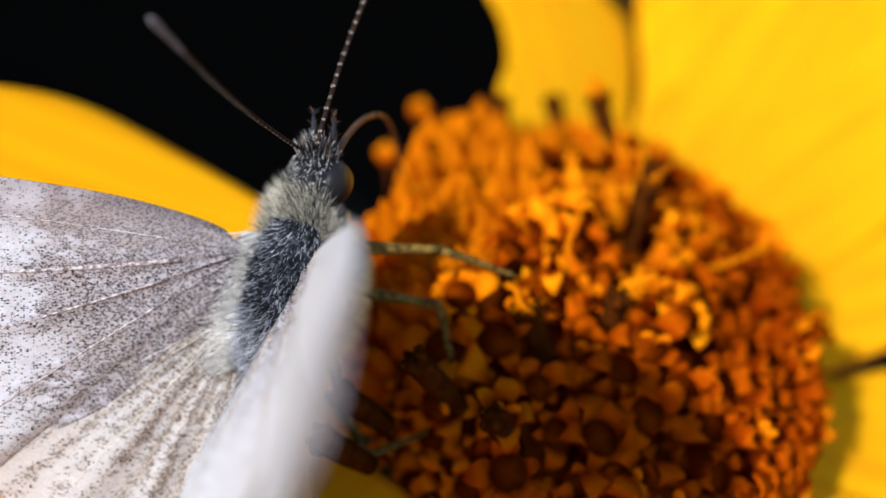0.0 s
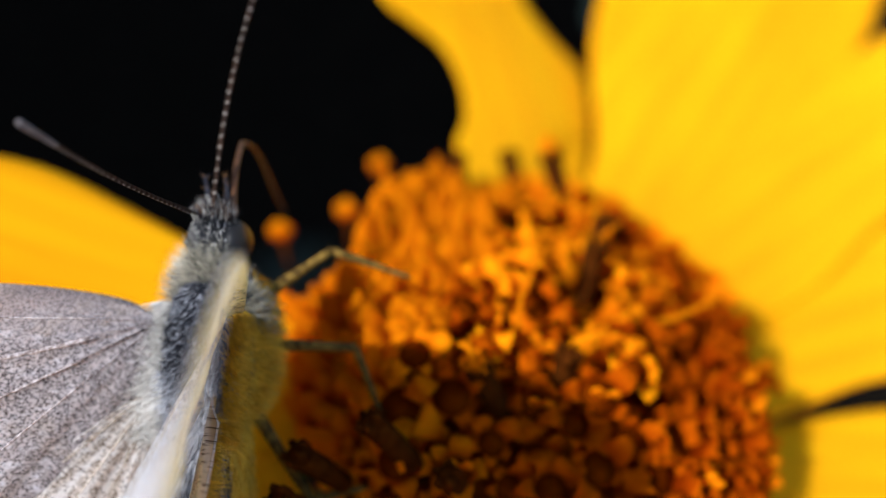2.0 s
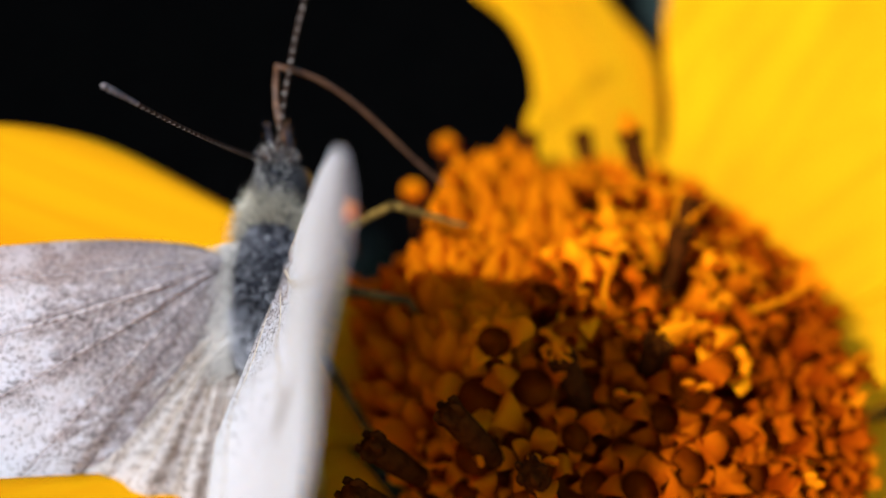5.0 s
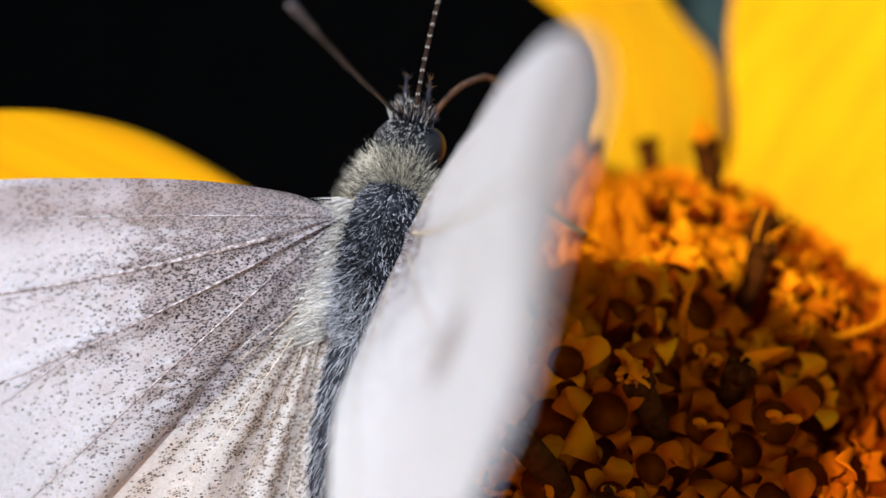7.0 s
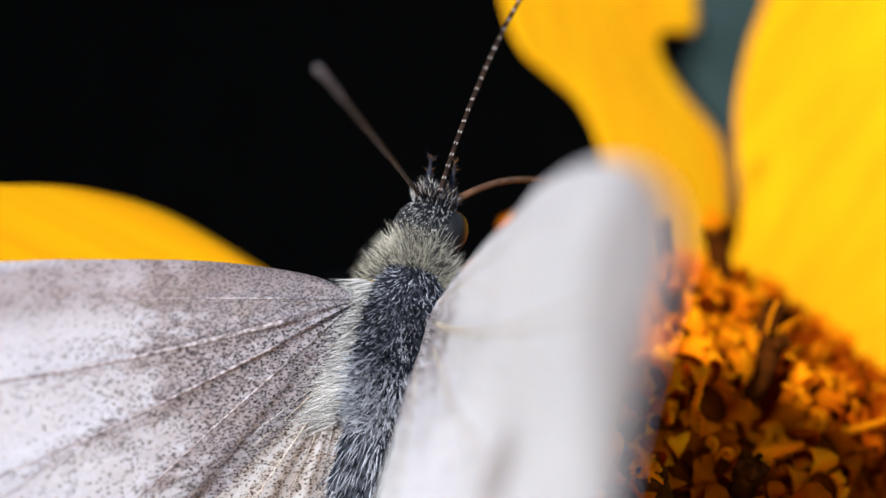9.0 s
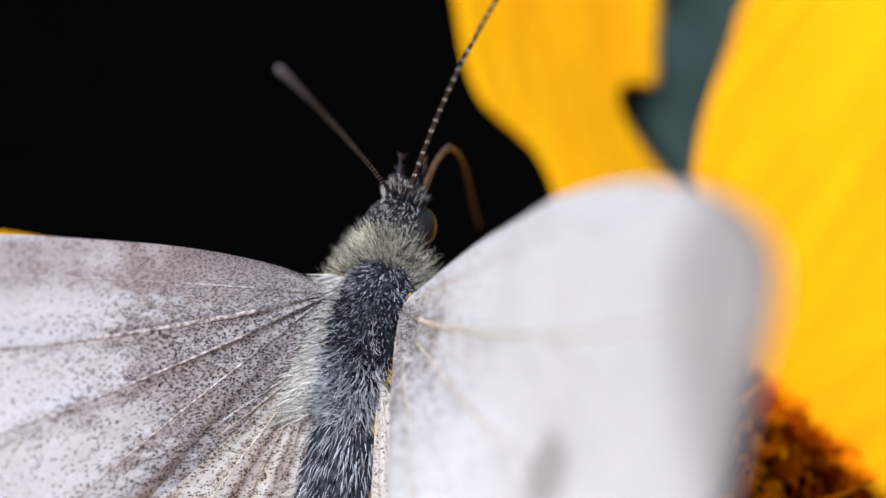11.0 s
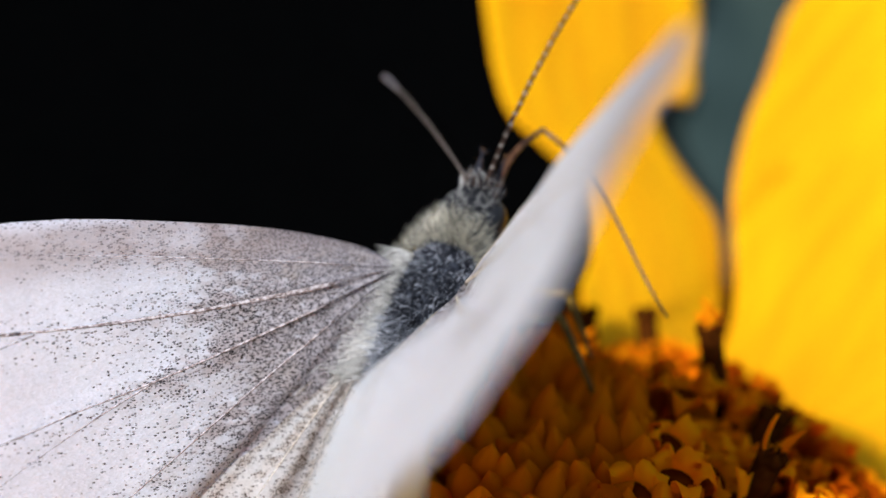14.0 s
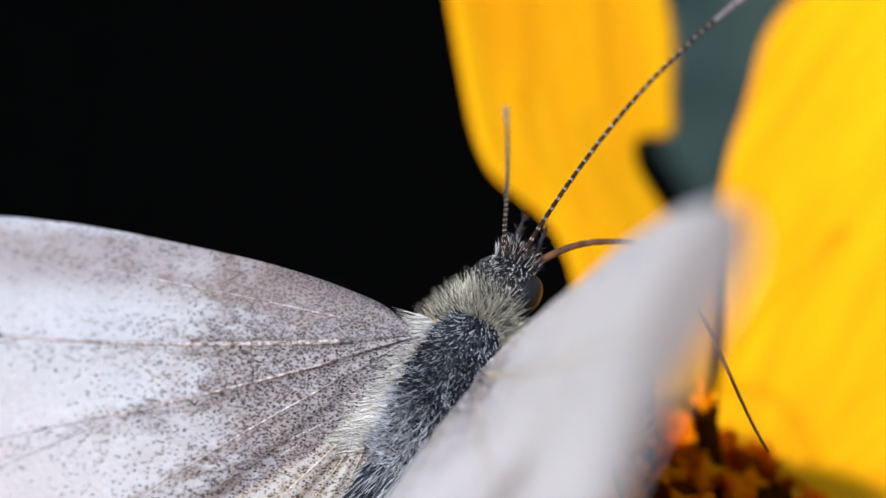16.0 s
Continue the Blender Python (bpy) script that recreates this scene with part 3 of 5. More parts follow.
def build_florets(flower):
    opens, ripes_shaded, ambers = [], [], []
    for k in range(12):
        s = open_floret_mesh(k, 0.86 + 0.08 * (k % 3))
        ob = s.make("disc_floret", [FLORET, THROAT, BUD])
        opens.append(ob.data)
        ripe = ob.data.copy()
        ripe.materials[0] = RED_FLORET
        ripes_shaded.append(ripe)
        amber = ob.data.copy()
        amber.materials[0] = BUD
        ambers.append(amber)
        bpy.data.objects.remove(ob)
    closed = []
    for k in range(12):
        ob = closed_bud_mesh(k).make("disc_bud", CLOSED)
        closed.append(ob.data)
        bpy.data.objects.remove(ob)
    golden = math.pi * (3 - math.sqrt(5))
    # anther tubes that stand out of the disc: mouth, lean, length, forked
    tubes = [((-2.9, -4.1, 1.5), (-0.75, 0.55), 3.4, True), ((-6.6, -7.0, 1.0), (-0.75, 0.50), 3.4, False), ((1.0, 9.3, 2.1), (-0.75, -0.1), 4.6, True), ((0.8, 14.0, -1.6), (-0.7, 0.2), 3.6, False),
             ((1.9, 2.6, 2.9), (-0.3, 0.0), 4.0, False), ((4.2, 0.5, 1.2), (-0.2, 0.1), 2.8, False), ((0.3, -3.2, 2.3), (-0.3, 0.15), 2.8, False), ((3.6, 6.6, 1.4), (-0.15, 0.1), 2.8, False), ((4.6, 7.6, 0.8), (-0.1, 0.1), 2.6, False),
             ((-3.8, -8.2, 0.5), (-0.5, 0.3), 2.6, False), ((-8.6, -7.6, -0.6), (-0.8, 0.3), 2.6, False), ((-9.0, -9.2, -1.0), (-0.8, 0.3), 2.6, False), ((-2.0, 12.6, -1.6), (-0.4, 0.3), 2.8, False)]
    taken = [(p[0][0], p[0][1]) for p in tubes]
    for i in range(2, 330):
        q, a = 0.88 * math.sqrt(i), i * golden
        x, y = 1.0 + q * math.cos(a) + random.uniform(-0.2, 0.2), q * math.sin(a) + random.uniform(-0.2, 0.2)
        if disc_reach(x, y) > 1.0:
            continue
        r = math.hypot(x, y)
        if any((x - p) ** 2 + (y - q) ** 2 < 0.5 for p, q in taken):
            continue
        back = max(0, 1.5 - x) * max(0, y - 4)
        if back > 0 and disc_reach(x, y) > 0.86:
            continue
        z = dome(r) + random.uniform(-1.1, 0.5) - min(0.9, 0.035 * back) + 1.1 * min(1, max(0, (x - 4) / 4))
        if any((x - p) ** 2 + (y - q) ** 2 < 2.4 for p, q in taken[2:5]):
            z -= 1.1
        for (tx, ty, tz), lean, length, forked in tubes[:2]:
            ax = Vector((tx * 0.07 + lean[0], ty * 0.07 + lean[1], 1)).normalized()
            along = max(0, min(length, (tx - x) * ax.x + (ty - y) * ax.y))
            if math.hypot(tx - ax.x * along - x, ty - ax.y * along - y) < 1.2:
                z = min(z, tz - ax.z * along - 1.0)
        if x < closed_edge(y):
            continue
        # Redder florets also carry the lower-right shade; amber ones paint light beside the wing.
        ripe = x > 4.4 + random.uniform(-1.3, 1.3) or y + 0.3 * x < -0.5 + random.uniform(-2.0, 2.0)
        kinds = ambers if x < -3.5 + random.uniform(-1.5, 1.5) or (not ripe and random.random() < 0.35) else ripes_shaded if ripe else opens
        if not ripe and 0 < y < 8:
            z += 0.45
        m = stand((x, y, z), (random.uniform(-0.3, 0.3), random.uniform(-0.3, 0.3)), random.random() * 6.28)
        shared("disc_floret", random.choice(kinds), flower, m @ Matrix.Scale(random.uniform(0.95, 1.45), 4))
    # the field of closed buds, small and low
    k = 0
    for i in range(-22, 23):
        for j in range(-24, 25):
            x, y = -5.5 + 0.68 * (i + 0.5 * (j % 2)) + random.uniform(-0.18, 0.18), 1.5 + 0.59 * j + random.uniform(-0.18, 0.18)
            reach = disc_reach(x, y)
            if reach > (1.22 if y < 3 else 0.88) or x > closed_edge(y) + 0.3:
                continue
            k += 1
            z = dome(math.hypot(x, y)) - 0.9 + random.uniform(-0.3, 0.15) - 9 * max(0, reach - 0.9) + 0.5 * max(0, 1 - (closed_edge(y) - x) / 1.5)
            shared("disc_bud", random.choice(closed), flower, stand((x, y, z), (random.uniform(-0.3, 0.15) - 2 * max(0, reach - 0.9), random.uniform(-0.25, 0.25)), random.random() * 6) @ Matrix.Scale(random.uniform(1.0, 1.5), 4))
    for p, lean, length, forked in tubes:
        ob = anther_mesh(length, forked).make("anther_tube", [ANTHER, FLAKE], flower, "dark brown anther tube")
        ob.matrix_basis = stand(p, lean, random.random() * 6)
    flakes = [((-0.9, -1.5, 1.2), 2.4, 0.36, (-0.6, 0.1), 0.4), ((0.4, -2.9, 2.3), 1.6, 0.42, (0.6, 0.2), 1.2), ((4.6, 0.5, 1.2), 3.0, 0.42, (0.9, -0.25), -1.2), ((1.7, 2.6, 2.7), 1.5, 0.4, (-0.7, 0.2), 0.3), ((2.1, 2.8, 2.8), 1.2, 0.38, (0.15, 0.3), 0.8), ((1.4, 1.6, 1.8), 1.5, 0.55, (-0.6, -0.5), 2.0), ((3.2, -0.2, 1.3), 1.3, 0.5, (-0.4, -0.5), 0.2), ((1.2, 9.2, 1.6), 0.9, 0.3, (-0.6, 0.1), 0.6), ((1.4, 9.4, 1.6), 0.8, 0.3, (0.3, 0.1), 2.6)]
    for p, length, width, lean, spin in flakes:
        ob = flake_mesh(length, width).make("floret_scale", FLAKE, flower, "ragged bright yellow scale")
        ob.matrix_basis = stand(p, lean, spin)
    # florets on the flank of the disc, leaning outward
    for row, (grow, z) in enumerate(((0.92, -1.7), (0.98, -2.9), (1.02, -4.1))):
        for k in range(17):
            a = radians(182 + 6.0 * k + 3 * (row % 2) + random.uniform(-2, 2))
            x, y = DISC_AT[0] + (DISC_AT[2] if math.cos(a) < 0 else 7.9) * grow * math.cos(a), DISC_AT[1] + DISC_AT[3] * grow * math.sin(a)
            m = stand((x, y, z + random.uniform(-0.4, 0.3)), (0.5 * math.cos(a) + random.uniform(-0.2, 0.2), 0.5 * math.sin(a)), random.random() * 6)
            shared("disc_floret", random.choice(ambers if x < -3 else ripes_shaded), flower, m)
    # the ragged rim behind and at the far side: florets and tall buds that stand apart and lean out
    for row, (grow, z) in enumerate(((0.94, -1.6), (1.02, -3.0))):
        for k in range(30):
            a = radians(-72 + 6.4 * k + 3 * row + random.uniform(-2.2, 2.2))
            x, y = DISC_AT[0] + (DISC_AT[2] if math.cos(a) < 0 else 7.7) * grow * math.cos(a), DISC_AT[1] + DISC_AT[3] * grow * math.sin(a)
            out = random.uniform(0.2, 1.2)
            closing = x < closed_edge(y) + 2.5
            back = max(0, 1.5 - x) * max(0, y - 4)
            if closing and y > 4:
                continue
            m = stand((x, y, z + random.uniform(-0.8, 0.5) - min(1.6, 0.06 * back) - 1.3 * max(0, math.sin(a)) ** 2 + 1.7 * max(0, math.cos(a)) ** 2), (out * math.cos(a), out * math.sin(a) * 0.7), random.random() * 6)
            shared("disc_bud" if closing else "disc_floret", random.choice(closed if closing else opens if y > 3 else ripes_shaded), flower, m @ Matrix.Scale(random.uniform(1.1, 1.6) if closing else random.uniform(1.0, 1.55), 4))
    # loose buds on thin dark stalks at the rim
    s = Shape()
    s.tube([(0, 0, -2.0), (0, 0, -0.3)], [0.10, 0.16], 8, 1)
    s.ball((0, 0, 0), (0.50, 0.62, 0.52), 10, 14, 0, 0.45)
    loose = s.make("disc_bud", [BUD, ANTHER])
    for p in ((-6.5, 10.2, -4.4), (-9.3, 8.7, -5.3)):
        shared("disc_bud", loose.data, flower, stand(p, (0, 0), 0))
    loose.parent = flower
    loose.matrix_basis = stand((-4.8, 15.0, -4.9))


# ---- butterfly ----
def wing_edge(points, th):
    """Distance from the hinge to the outline at the angle th."""
    pol = sorted((math.atan2(y, x), math.hypot(x, y)) for x, y in points)
    return curve(pol, th)


def wing(name, parent, points, lo, hi, veins, mats, label, mirror, camber, pale):
    """A wing in its own plane: x outward, y forward, z up on its upper side."""
    fold = 0.0 if mirror else 1.0  # the raised wing flares over the body at its root
    na, nr = 72, 40
    s = Shape()

    def height(x, y, th, q):
        z = camber * (q * q) * -1.0
        for v in veins:
            d = (th - v[0]) / 0.035
            z += 0.07 * math.exp(-d * d) * (1 - 0.5 * q)
        if pale:
            z += 0.13 * math.sin(th * 23 + 0.6 + 2.2 * math.sin(th * 5)) * min(1, 4 * q) * (1 - 0.4 * q)
        else:
            f = min(1, max(0, (-0.25 - th) / 0.5)) * fold
            z += 0.2 * f * f * (3 - 2 * f) * min(math.hypot(x, y), 8)
        z += 0.10 * math.sin(th * 26) * q * (1 - q) + 0.12 * noise.noise(Vector((x, y, 3)) * 0.35)
        return z

    n = (na + 1) * (nr + 1)
    for layer in (0.035, -0.035):
        for i in range(na + 1):
            th = lo + (hi - lo) * i / na
            edge = wing_edge(points, th)
            for k in range(nr + 1):
                q = k / nr
                r = 0.25 + (edge - 0.25) * q
                x, y = r * math.cos(th), r * math.sin(th)
                s.v.append((-x if mirror else x, y, height(x, y, th, q) + layer))
    for i in range(na):
        for k in range(nr):
            a = (i * (nr + 1) + k, i * (nr + 1) + k + 1, (i + 1) * (nr + 1) + k + 1, (i + 1) * (nr + 1) + k)
            up, down = (a[::-1], a) if mirror else (a, a[::-1])
            s.f += [up, tuple(j + n for j in down)]
            s.s += [0, 1]
    rim = [i * (nr + 1) + nr for i in range(na + 1)]
    rims = [list(range(0, nr + 1)), rim, [na * (nr + 1) + k for k in range(nr, -1, -1)]]
    for chain in rims:
        for a, b in zip(chain, chain[1:]):
            s.f.append((a, b, b + n, a + n))
            s.s.append(0)
    ob = s.make(name, mats, parent, label)
    if pale and not mirror:
        h = Shape()
        for _ in range(1500):
            th, q = random.uniform(-1.0, -0.5), 0.55 * random.random() ** 1.3 + 0.12
            r = 0.25 + (wing_edge(points, th) - 0.25) * q
            x, y = r * math.cos(th), r * math.sin(th)
            root = Vector((x, y, height(x, y, th, q) - 0.04))
            out = Vector((random.uniform(-0.5, 0.6), random.uniform(-0.9, 0.3), -0.8))
            h.hair(root, root + out.normalized() * random.uniform(0.4, 1.1), 0.016, 0)
        h.make("hair", YELLOW_HAIR, ob, "yellow hair under the wing base")
    for v in veins:
        th0, th1, q0, q1, w = v
        path, rad = [], []
        for j in range(17):
            t = j / 16
            q = q0 + (q1 - q0) * t
            th = th0 + (th1 - th0) * t
            r = 0.25 + (wing_edge(points, th) - 0.25) * q
            x, y = r * math.cos(th), r * math.sin(th)
            path.append((-x if mirror else x, y, height(x, y, th, q) + 0.02))
            rad.append((0.5 if pale else 0.75) * w * (1 - 0.55 * t))
        vs = Shape()
        vs.tube(path, rad, 6)
        vs.make("vein", VEIN if mirror and not pale else PALE_VEIN, ob)
    return ob


FORE = [(0.28, -1.12), (6.51, -5.95), (12.28, -10.42), (15.07, -7.44), (17.30, -3.35), (18.14, 0.28), (17.11, 1.40), (14.42, 2.14), (10.70, 2.42), (6.04, 1.95), (2.33, 1.21), (0.51, 0.47)]
HIND = [(0.09, -3.35), (0.74, -14.5), (3.4, -22.4), (9.4, -21.8), (14.6, -14.4), (14.8, -8.6), (11.16, -5.77), (5.58, -2.98), (1.86, -0.84)]


def limb(name, parent, length, r0, r1, bend, label="", hairs=0):
    s = Shape()
    n = 9
    s.tube([(0, length * i / n, bend * math.sin(math.pi * i / n)) for i in range(n + 1)], [(r0 + (r1 - r0) * i / n) * (1 + 0.18 * math.sin(math.pi * min(1, i / n * 1.6))) for i in range(n + 1)], 8)
    for _ in range(hairs):
        y, a = length * random.random(), random.random() * 6.28
        b = Vector((math.cos(a), 0, math.sin(a)))
        s.hair(Vector((0, y, 0)) + b * r1, Vector((0, y + 0.15, 0)) + b * (r1 + 0.2), 0.012)
    return s.make(name, LEG, parent, label)


def antenna(parent, name, length, bow, thin, fat):
    s = Shape()
    n = 34
    pts = [Vector((bow[0] * 4 * (i / n) * (1 - i / n), length * i / n, bow[1] * math.sin(math.pi * i / n))) for i in range(n + 1)]
    for i in range(n):
        t = i / n
        r = thin if t < 0.80 else thin + (fat - thin) * min(1, (t - 0.80) / 0.14)
        slot = 2 if t > 0.80 else 0
        s.tube([pts[i], pts[i].lerp(pts[i + 1], 0.62), pts[i + 1]], [r, r * 1.04, r * (0.93 if t < 0.97 else 0.4)], 8, slot)
        if t < 0.84:
            for a in (0.9, 2.2):
                d = Vector((math.cos(a), 0, math.sin(a))) * r * 0.95
                s.ball(pts[i].lerp(pts[i + 1], 0.2) + d * 0.8, (0.026, 0.045 * length / 13.6 + 0.02, 0.026), 4, 6, 1)
    return s.make(name, [ANT_DARK, ANT_PALE, ANT_CLUB], parent, "dark antenna with fine white rings and a grey club")


def build_butterfly():
    bf = new("butterfly")
    tagged(bf, "white butterfly with dark hairy thorax feeding on the flower", "butterfly")
    parts = {"butterfly": bf}
    s = Shape()
    s.ball((0, 0.0, -0.45), (1.42, 2.9, 1.65), 16, 28, 0, 0.06)
    s.ball((0, 2.0, -0.5), (1.16, 1.5, 1.1), 12, 22, 0, 0.06)
    thorax = s.make("thorax", CUTICLE, bf, "black thorax under grey hair")
    # hair of the thorax: a dark nap with pale tips, longer and lighter toward the abdomen
    h = Shape()
    for _ in range(8500):
        a, b = random.uniform(-1.0, 1.0), random.uniform(-1.5, 1.5)
        y = 2.75 * a
        k = math.sqrt(max(0.02, 1 - (y / 2.9) ** 2))
        d = Vector((math.sin(b), 0, math.cos(b)))
        root = Vector((1.40 * k * d.x, y, -0.45 + 1.62 * k * d.z))
        sway = noise.noise(Vector((root.x, y, 0)) * 1.6)
        out = Vector((d.x, 0.0, d.z)) * 0.9 + Vector((0.5 * sway + random.uniform(-0.35, 0.35), -0.45 + random.uniform(-0.45, 0.45), random.uniform(-0.1, 0.3)))
        ln = random.uniform(0.14, 0.42)
        slot = 0 if random.random() < 0.24 + 0.25 * sway else 1
        if random.random() < 0.85 * min(1, max(0, (-0.1 - y + 0.8 * sway) / 2.0)):
            slot, ln = 0, ln * 1.9
        if abs(b) > 1.05 + 0.2 * random.random():
            slot = 2
        h.hair(root, root + out.normalized() * ln, 0.016 if slot == 0 else 0.013, slot, Vector((0, -0.04, 0.02)))
    h.make("hair", [GREY_HAIR, DARK_HAIR, YELLOW_HAIR], thorax, "short blue-grey and black hair")
    h = Shape()
    for _ in range(8000):
        b = random.uniform(-2.1, 2.1)
        y = random.uniform(2.2, 3.2) - 1.2 * max(0, abs(b) - 0.6)
        k = curve([(0.4, 1.35), (1.2, 1.28), (2.0, 1.08), (2.7, 0.88), (3.3, 0.76)], y)
        d = Vector((math.sin(b), 0, math.cos(b)))
        root = Vector((k * d.x, y, -0.45 + k * 0.92 * d.z))
        out = d * 0.75 + Vector((random.uniform(-0.3, 0.3), 0.45 + random.uniform(-0.4, 0.4), 0.1))
        h.hair(root, root + out.normalized() * random.choice((0.24, 0.34, 0.42, 0.48, 0.58, 0.9)) * random.uniform(0.85, 1.15), 0.0075, 0 if random.random() < 0.66 else 1, d * 0.08)
    h.make("collar", [CREAM_HAIR, DARK_HAIR], thorax, "cream hairy collar")
    for sgn in (-1, 1):
        h = Shape()
        for _ in range(3200 if sgn < 0 else 1300):
            y = random.uniform(-2.7, 1.6)
            root = Vector((sgn * random.uniform(0.95, 1.45), y, random.uniform(0.1, 0.8)))
            out = Vector((sgn * random.uniform(0.6, 1.3), random.uniform(-0.9, 0.1) - 0.15 * max(0, y), random.uniform(-0.05, 0.5)))
            h.hair(root, root + out.normalized() * random.uniform(0.4, 1.1 if sgn > 0 else 1.7 - 0.45 * max(0, y)), 0.011, 0, Vector((0, 0, 0.08)))
        h.make("shoulder_hair", PALE_HAIR if sgn < 0 else YELLOW_HAIR, thorax, "long pale hair at the wing base")
    h = Shape()
    h.ball((0, 0.2, -1.05), (1.5, 2.9, 1.6), 12, 20, 0, 0.05)
    for _ in range(4200):
        b, y = random.uniform(1.0, 5.3), random.uniform(-2.3, 2.4)
        k = math.sqrt(max(0.05, 1 - ((y - 0.2) / 2.6) ** 2))
        d = Vector((math.sin(b), 0, math.cos(b)))
        root = Vector((1.48 * k * d.x, y, -1.05 + 1.55 * k * d.z))
        out = d + Vector((random.uniform(-0.3, 0.3), random.uniform(-0.7, 0.1), random.uniform(-0.2, 0.2)))
        h.hair(root, root + out.normalized() * random.uniform(0.3, 0.8), 0.018, 0)
    h.make("breast", [YELLOW_HAIR], thorax, "yellowish hairy breast")
    # abdomen
    s = Shape()
    n = 14
    s.tube([(0, -2.2 - 9.0 * i / n, -0.6 - 1.6 * (i / n) ** 2) for i in range(n + 1)], [curve([(0, 1.15), (0.25, 1.35), (0.6, 1.3), (0.9, 0.8), (1, 0.3)], i / n) * (1 + 0.05 * (i % 2)) for i in range(n + 1)], 18)
    s.s = [2 if f < n * 18 and 5 <= f % 18 <= 14 else 0 for f in range(len(s.f))]
    for _ in range(3400):
        t, b = random.random(), random.uniform(-2.5, 2.5)
        k = curve([(0, 1.15), (0.25, 1.35), (0.6, 1.3), (0.9, 0.8), (1, 0.3)], t)
        d = Vector((math.sin(b), 0, math.cos(b)))
        root = Vector((k * d.x, -2.2 - 9 * t, -0.6 - 1.6 * t * t + k * d.z))
        s.hair(root, root + (d * 0.5 + Vector((random.uniform(-0.3, 0.3), -1, 0.1))).normalized() * random.uniform(0.3, 0.7), 0.02, 2 if b < -1.35 or b > 1.1 else 1 if random.random() < 0.7 else 0)
    s.make("abdomen", [CUTICLE, GREY_HAIR, YELLOW_HAIR], bf, "grey-haired dark abdomen")
    # head
    s = Shape()
    s.ball((0, 3.5, -0.26), (1.08, 0.95, 0.92), 14, 22, 0, 0.10)
    head = s.make("head", HEAD, bf, "black head peppered with white scales")
    for sgn in (-1, 1):
        s = Shape()
        s.ball((0, 0, 0), (0.46, 0.64, 0.66), 14, 22)
        e = mesh_object("eye", [(x + (0.70 if sgn > 0 else -0.56), y, z) for x, y, z in s.v], s.f, EYE, head, "olive compound eye")
        e.location = (0, 3.6 * MM, -0.25 * MM)
    h = Shape()
    for _ in range(2200):
        b, y = random.uniform(-1.5, 1.5), random.uniform(3.0, 4.75)
        k = math.sqrt(max(0.05, 1 - ((y - 3.75) / 1.05) ** 2))
        d = Vector((math.sin(b) * 0.8, 0, math.cos(b)))
        root = Vector((0.95 * k * d.x, y, -0.25 + 0.92 * k * d.z))
        ln = random.uniform(0.08, 0.24) if y < 4.2 else random.uniform(0.15, 0.5)
        h.hair(root, root + (d * 0.5 + Vector((random.uniform(-0.4, 0.4), -0.5 if y < 4.2 else 0.9, 0.3))).normalized() * ln, 0.012, random.choice((1, 1, 1, 2) if y < 4.2 else (0, 1, 1, 1, 2)))
    h.make("tuft", [BROWN_HAIR, DARK_HAIR, PALE_HAIR], head, "dark and pale bristles")
    for sgn in (-1, 1):
        s = Shape()
        s.tube([(sgn * 0.3, 4.4, -0.3), (sgn * 0.36, 5.0, -0.1), (sgn * 0.38, 5.6, 0.15)], [0.12, 0.09, 0.03], 8, 0)
        for _ in range(90):
            t = random.random()
            p = Vector((sgn * 0.36, 4.4 + 1.2 * t, -0.3 + 0.45 * t))
            d = Vector((random.uniform(-1, 1), random.uniform(0.3, 1.4), random.uniform(-0.5, 1))).normalized()
            s.hair(p, p + d * random.uniform(0.12, 0.34), 0.012, 1 if random.random() < 0.6 else 2)
        s.make("palp", [DARK_HAIR, DARK_HAIR, BROWN_HAIR], head, "bristly palp")
    parts["antenna_left"] = antenna(bf, "antenna", 8.5, (0.15, 0.2), 0.062, 0.088)
    parts["antenna_right"] = antenna(bf, "antenna", 13.6, (-0.5, 0.3), 0.070, 0.15)
    # proboscis in two stiff stretches
    s = Shape()
    s.tube([(0, 3.2 * i / 8, 0.30 * math.sin(math.pi * i / 8)) for i in range(9)], [0.115 - 0.004 * i for i in range(9)], 8)
    s.ball((0, 3.2, 0), (0.095, 0.095, 0.095), 8, 10)
    parts["proboscis"] = s.make("proboscis", PROBOSCIS, bf, "brown bent proboscis")
    s = Shape()
    s.tube([(0, 7.5 * i / 16, 4.0 * (i / 16) * (1 - i / 16) ** 2) for i in range(17)], [0.085 - 0.0025 * i for i in range(17)], 8)
    parts["proboscis_tip"] = s.make("proboscis", PROBOSCIS, bf)
    # wings
    for side, mirror in (("left", True), ("right", False)):
        parts["fore_" + side] = wing("forewing", bf, FORE, -1.2, 0.72, FORE_VEINS, [FOREWING, UNDERWING], "white forewing dusted with dark grey scales at its base", mirror, 0.5, False)
        parts["hind_" + side] = wing("hindwing", bf, HIND, -1.56 if mirror else -1.42, -0.42, HIND_VEINS, [HINDWING, UNDERWING], "cream-white hindwing with brown-dusted folds", mirror, 0.3, True)
    # legs
    for key, (l1, l2) in LEGS.items():
        parts[key + "1"] = limb("leg", bf, l1, 0.20, 0.15, 0.05, "olive-grey scaly leg", 20)
        parts[key + "2"] = limb("leg", bf, l2, 0.13, 0.07, -0.08, "", 40)
    return parts


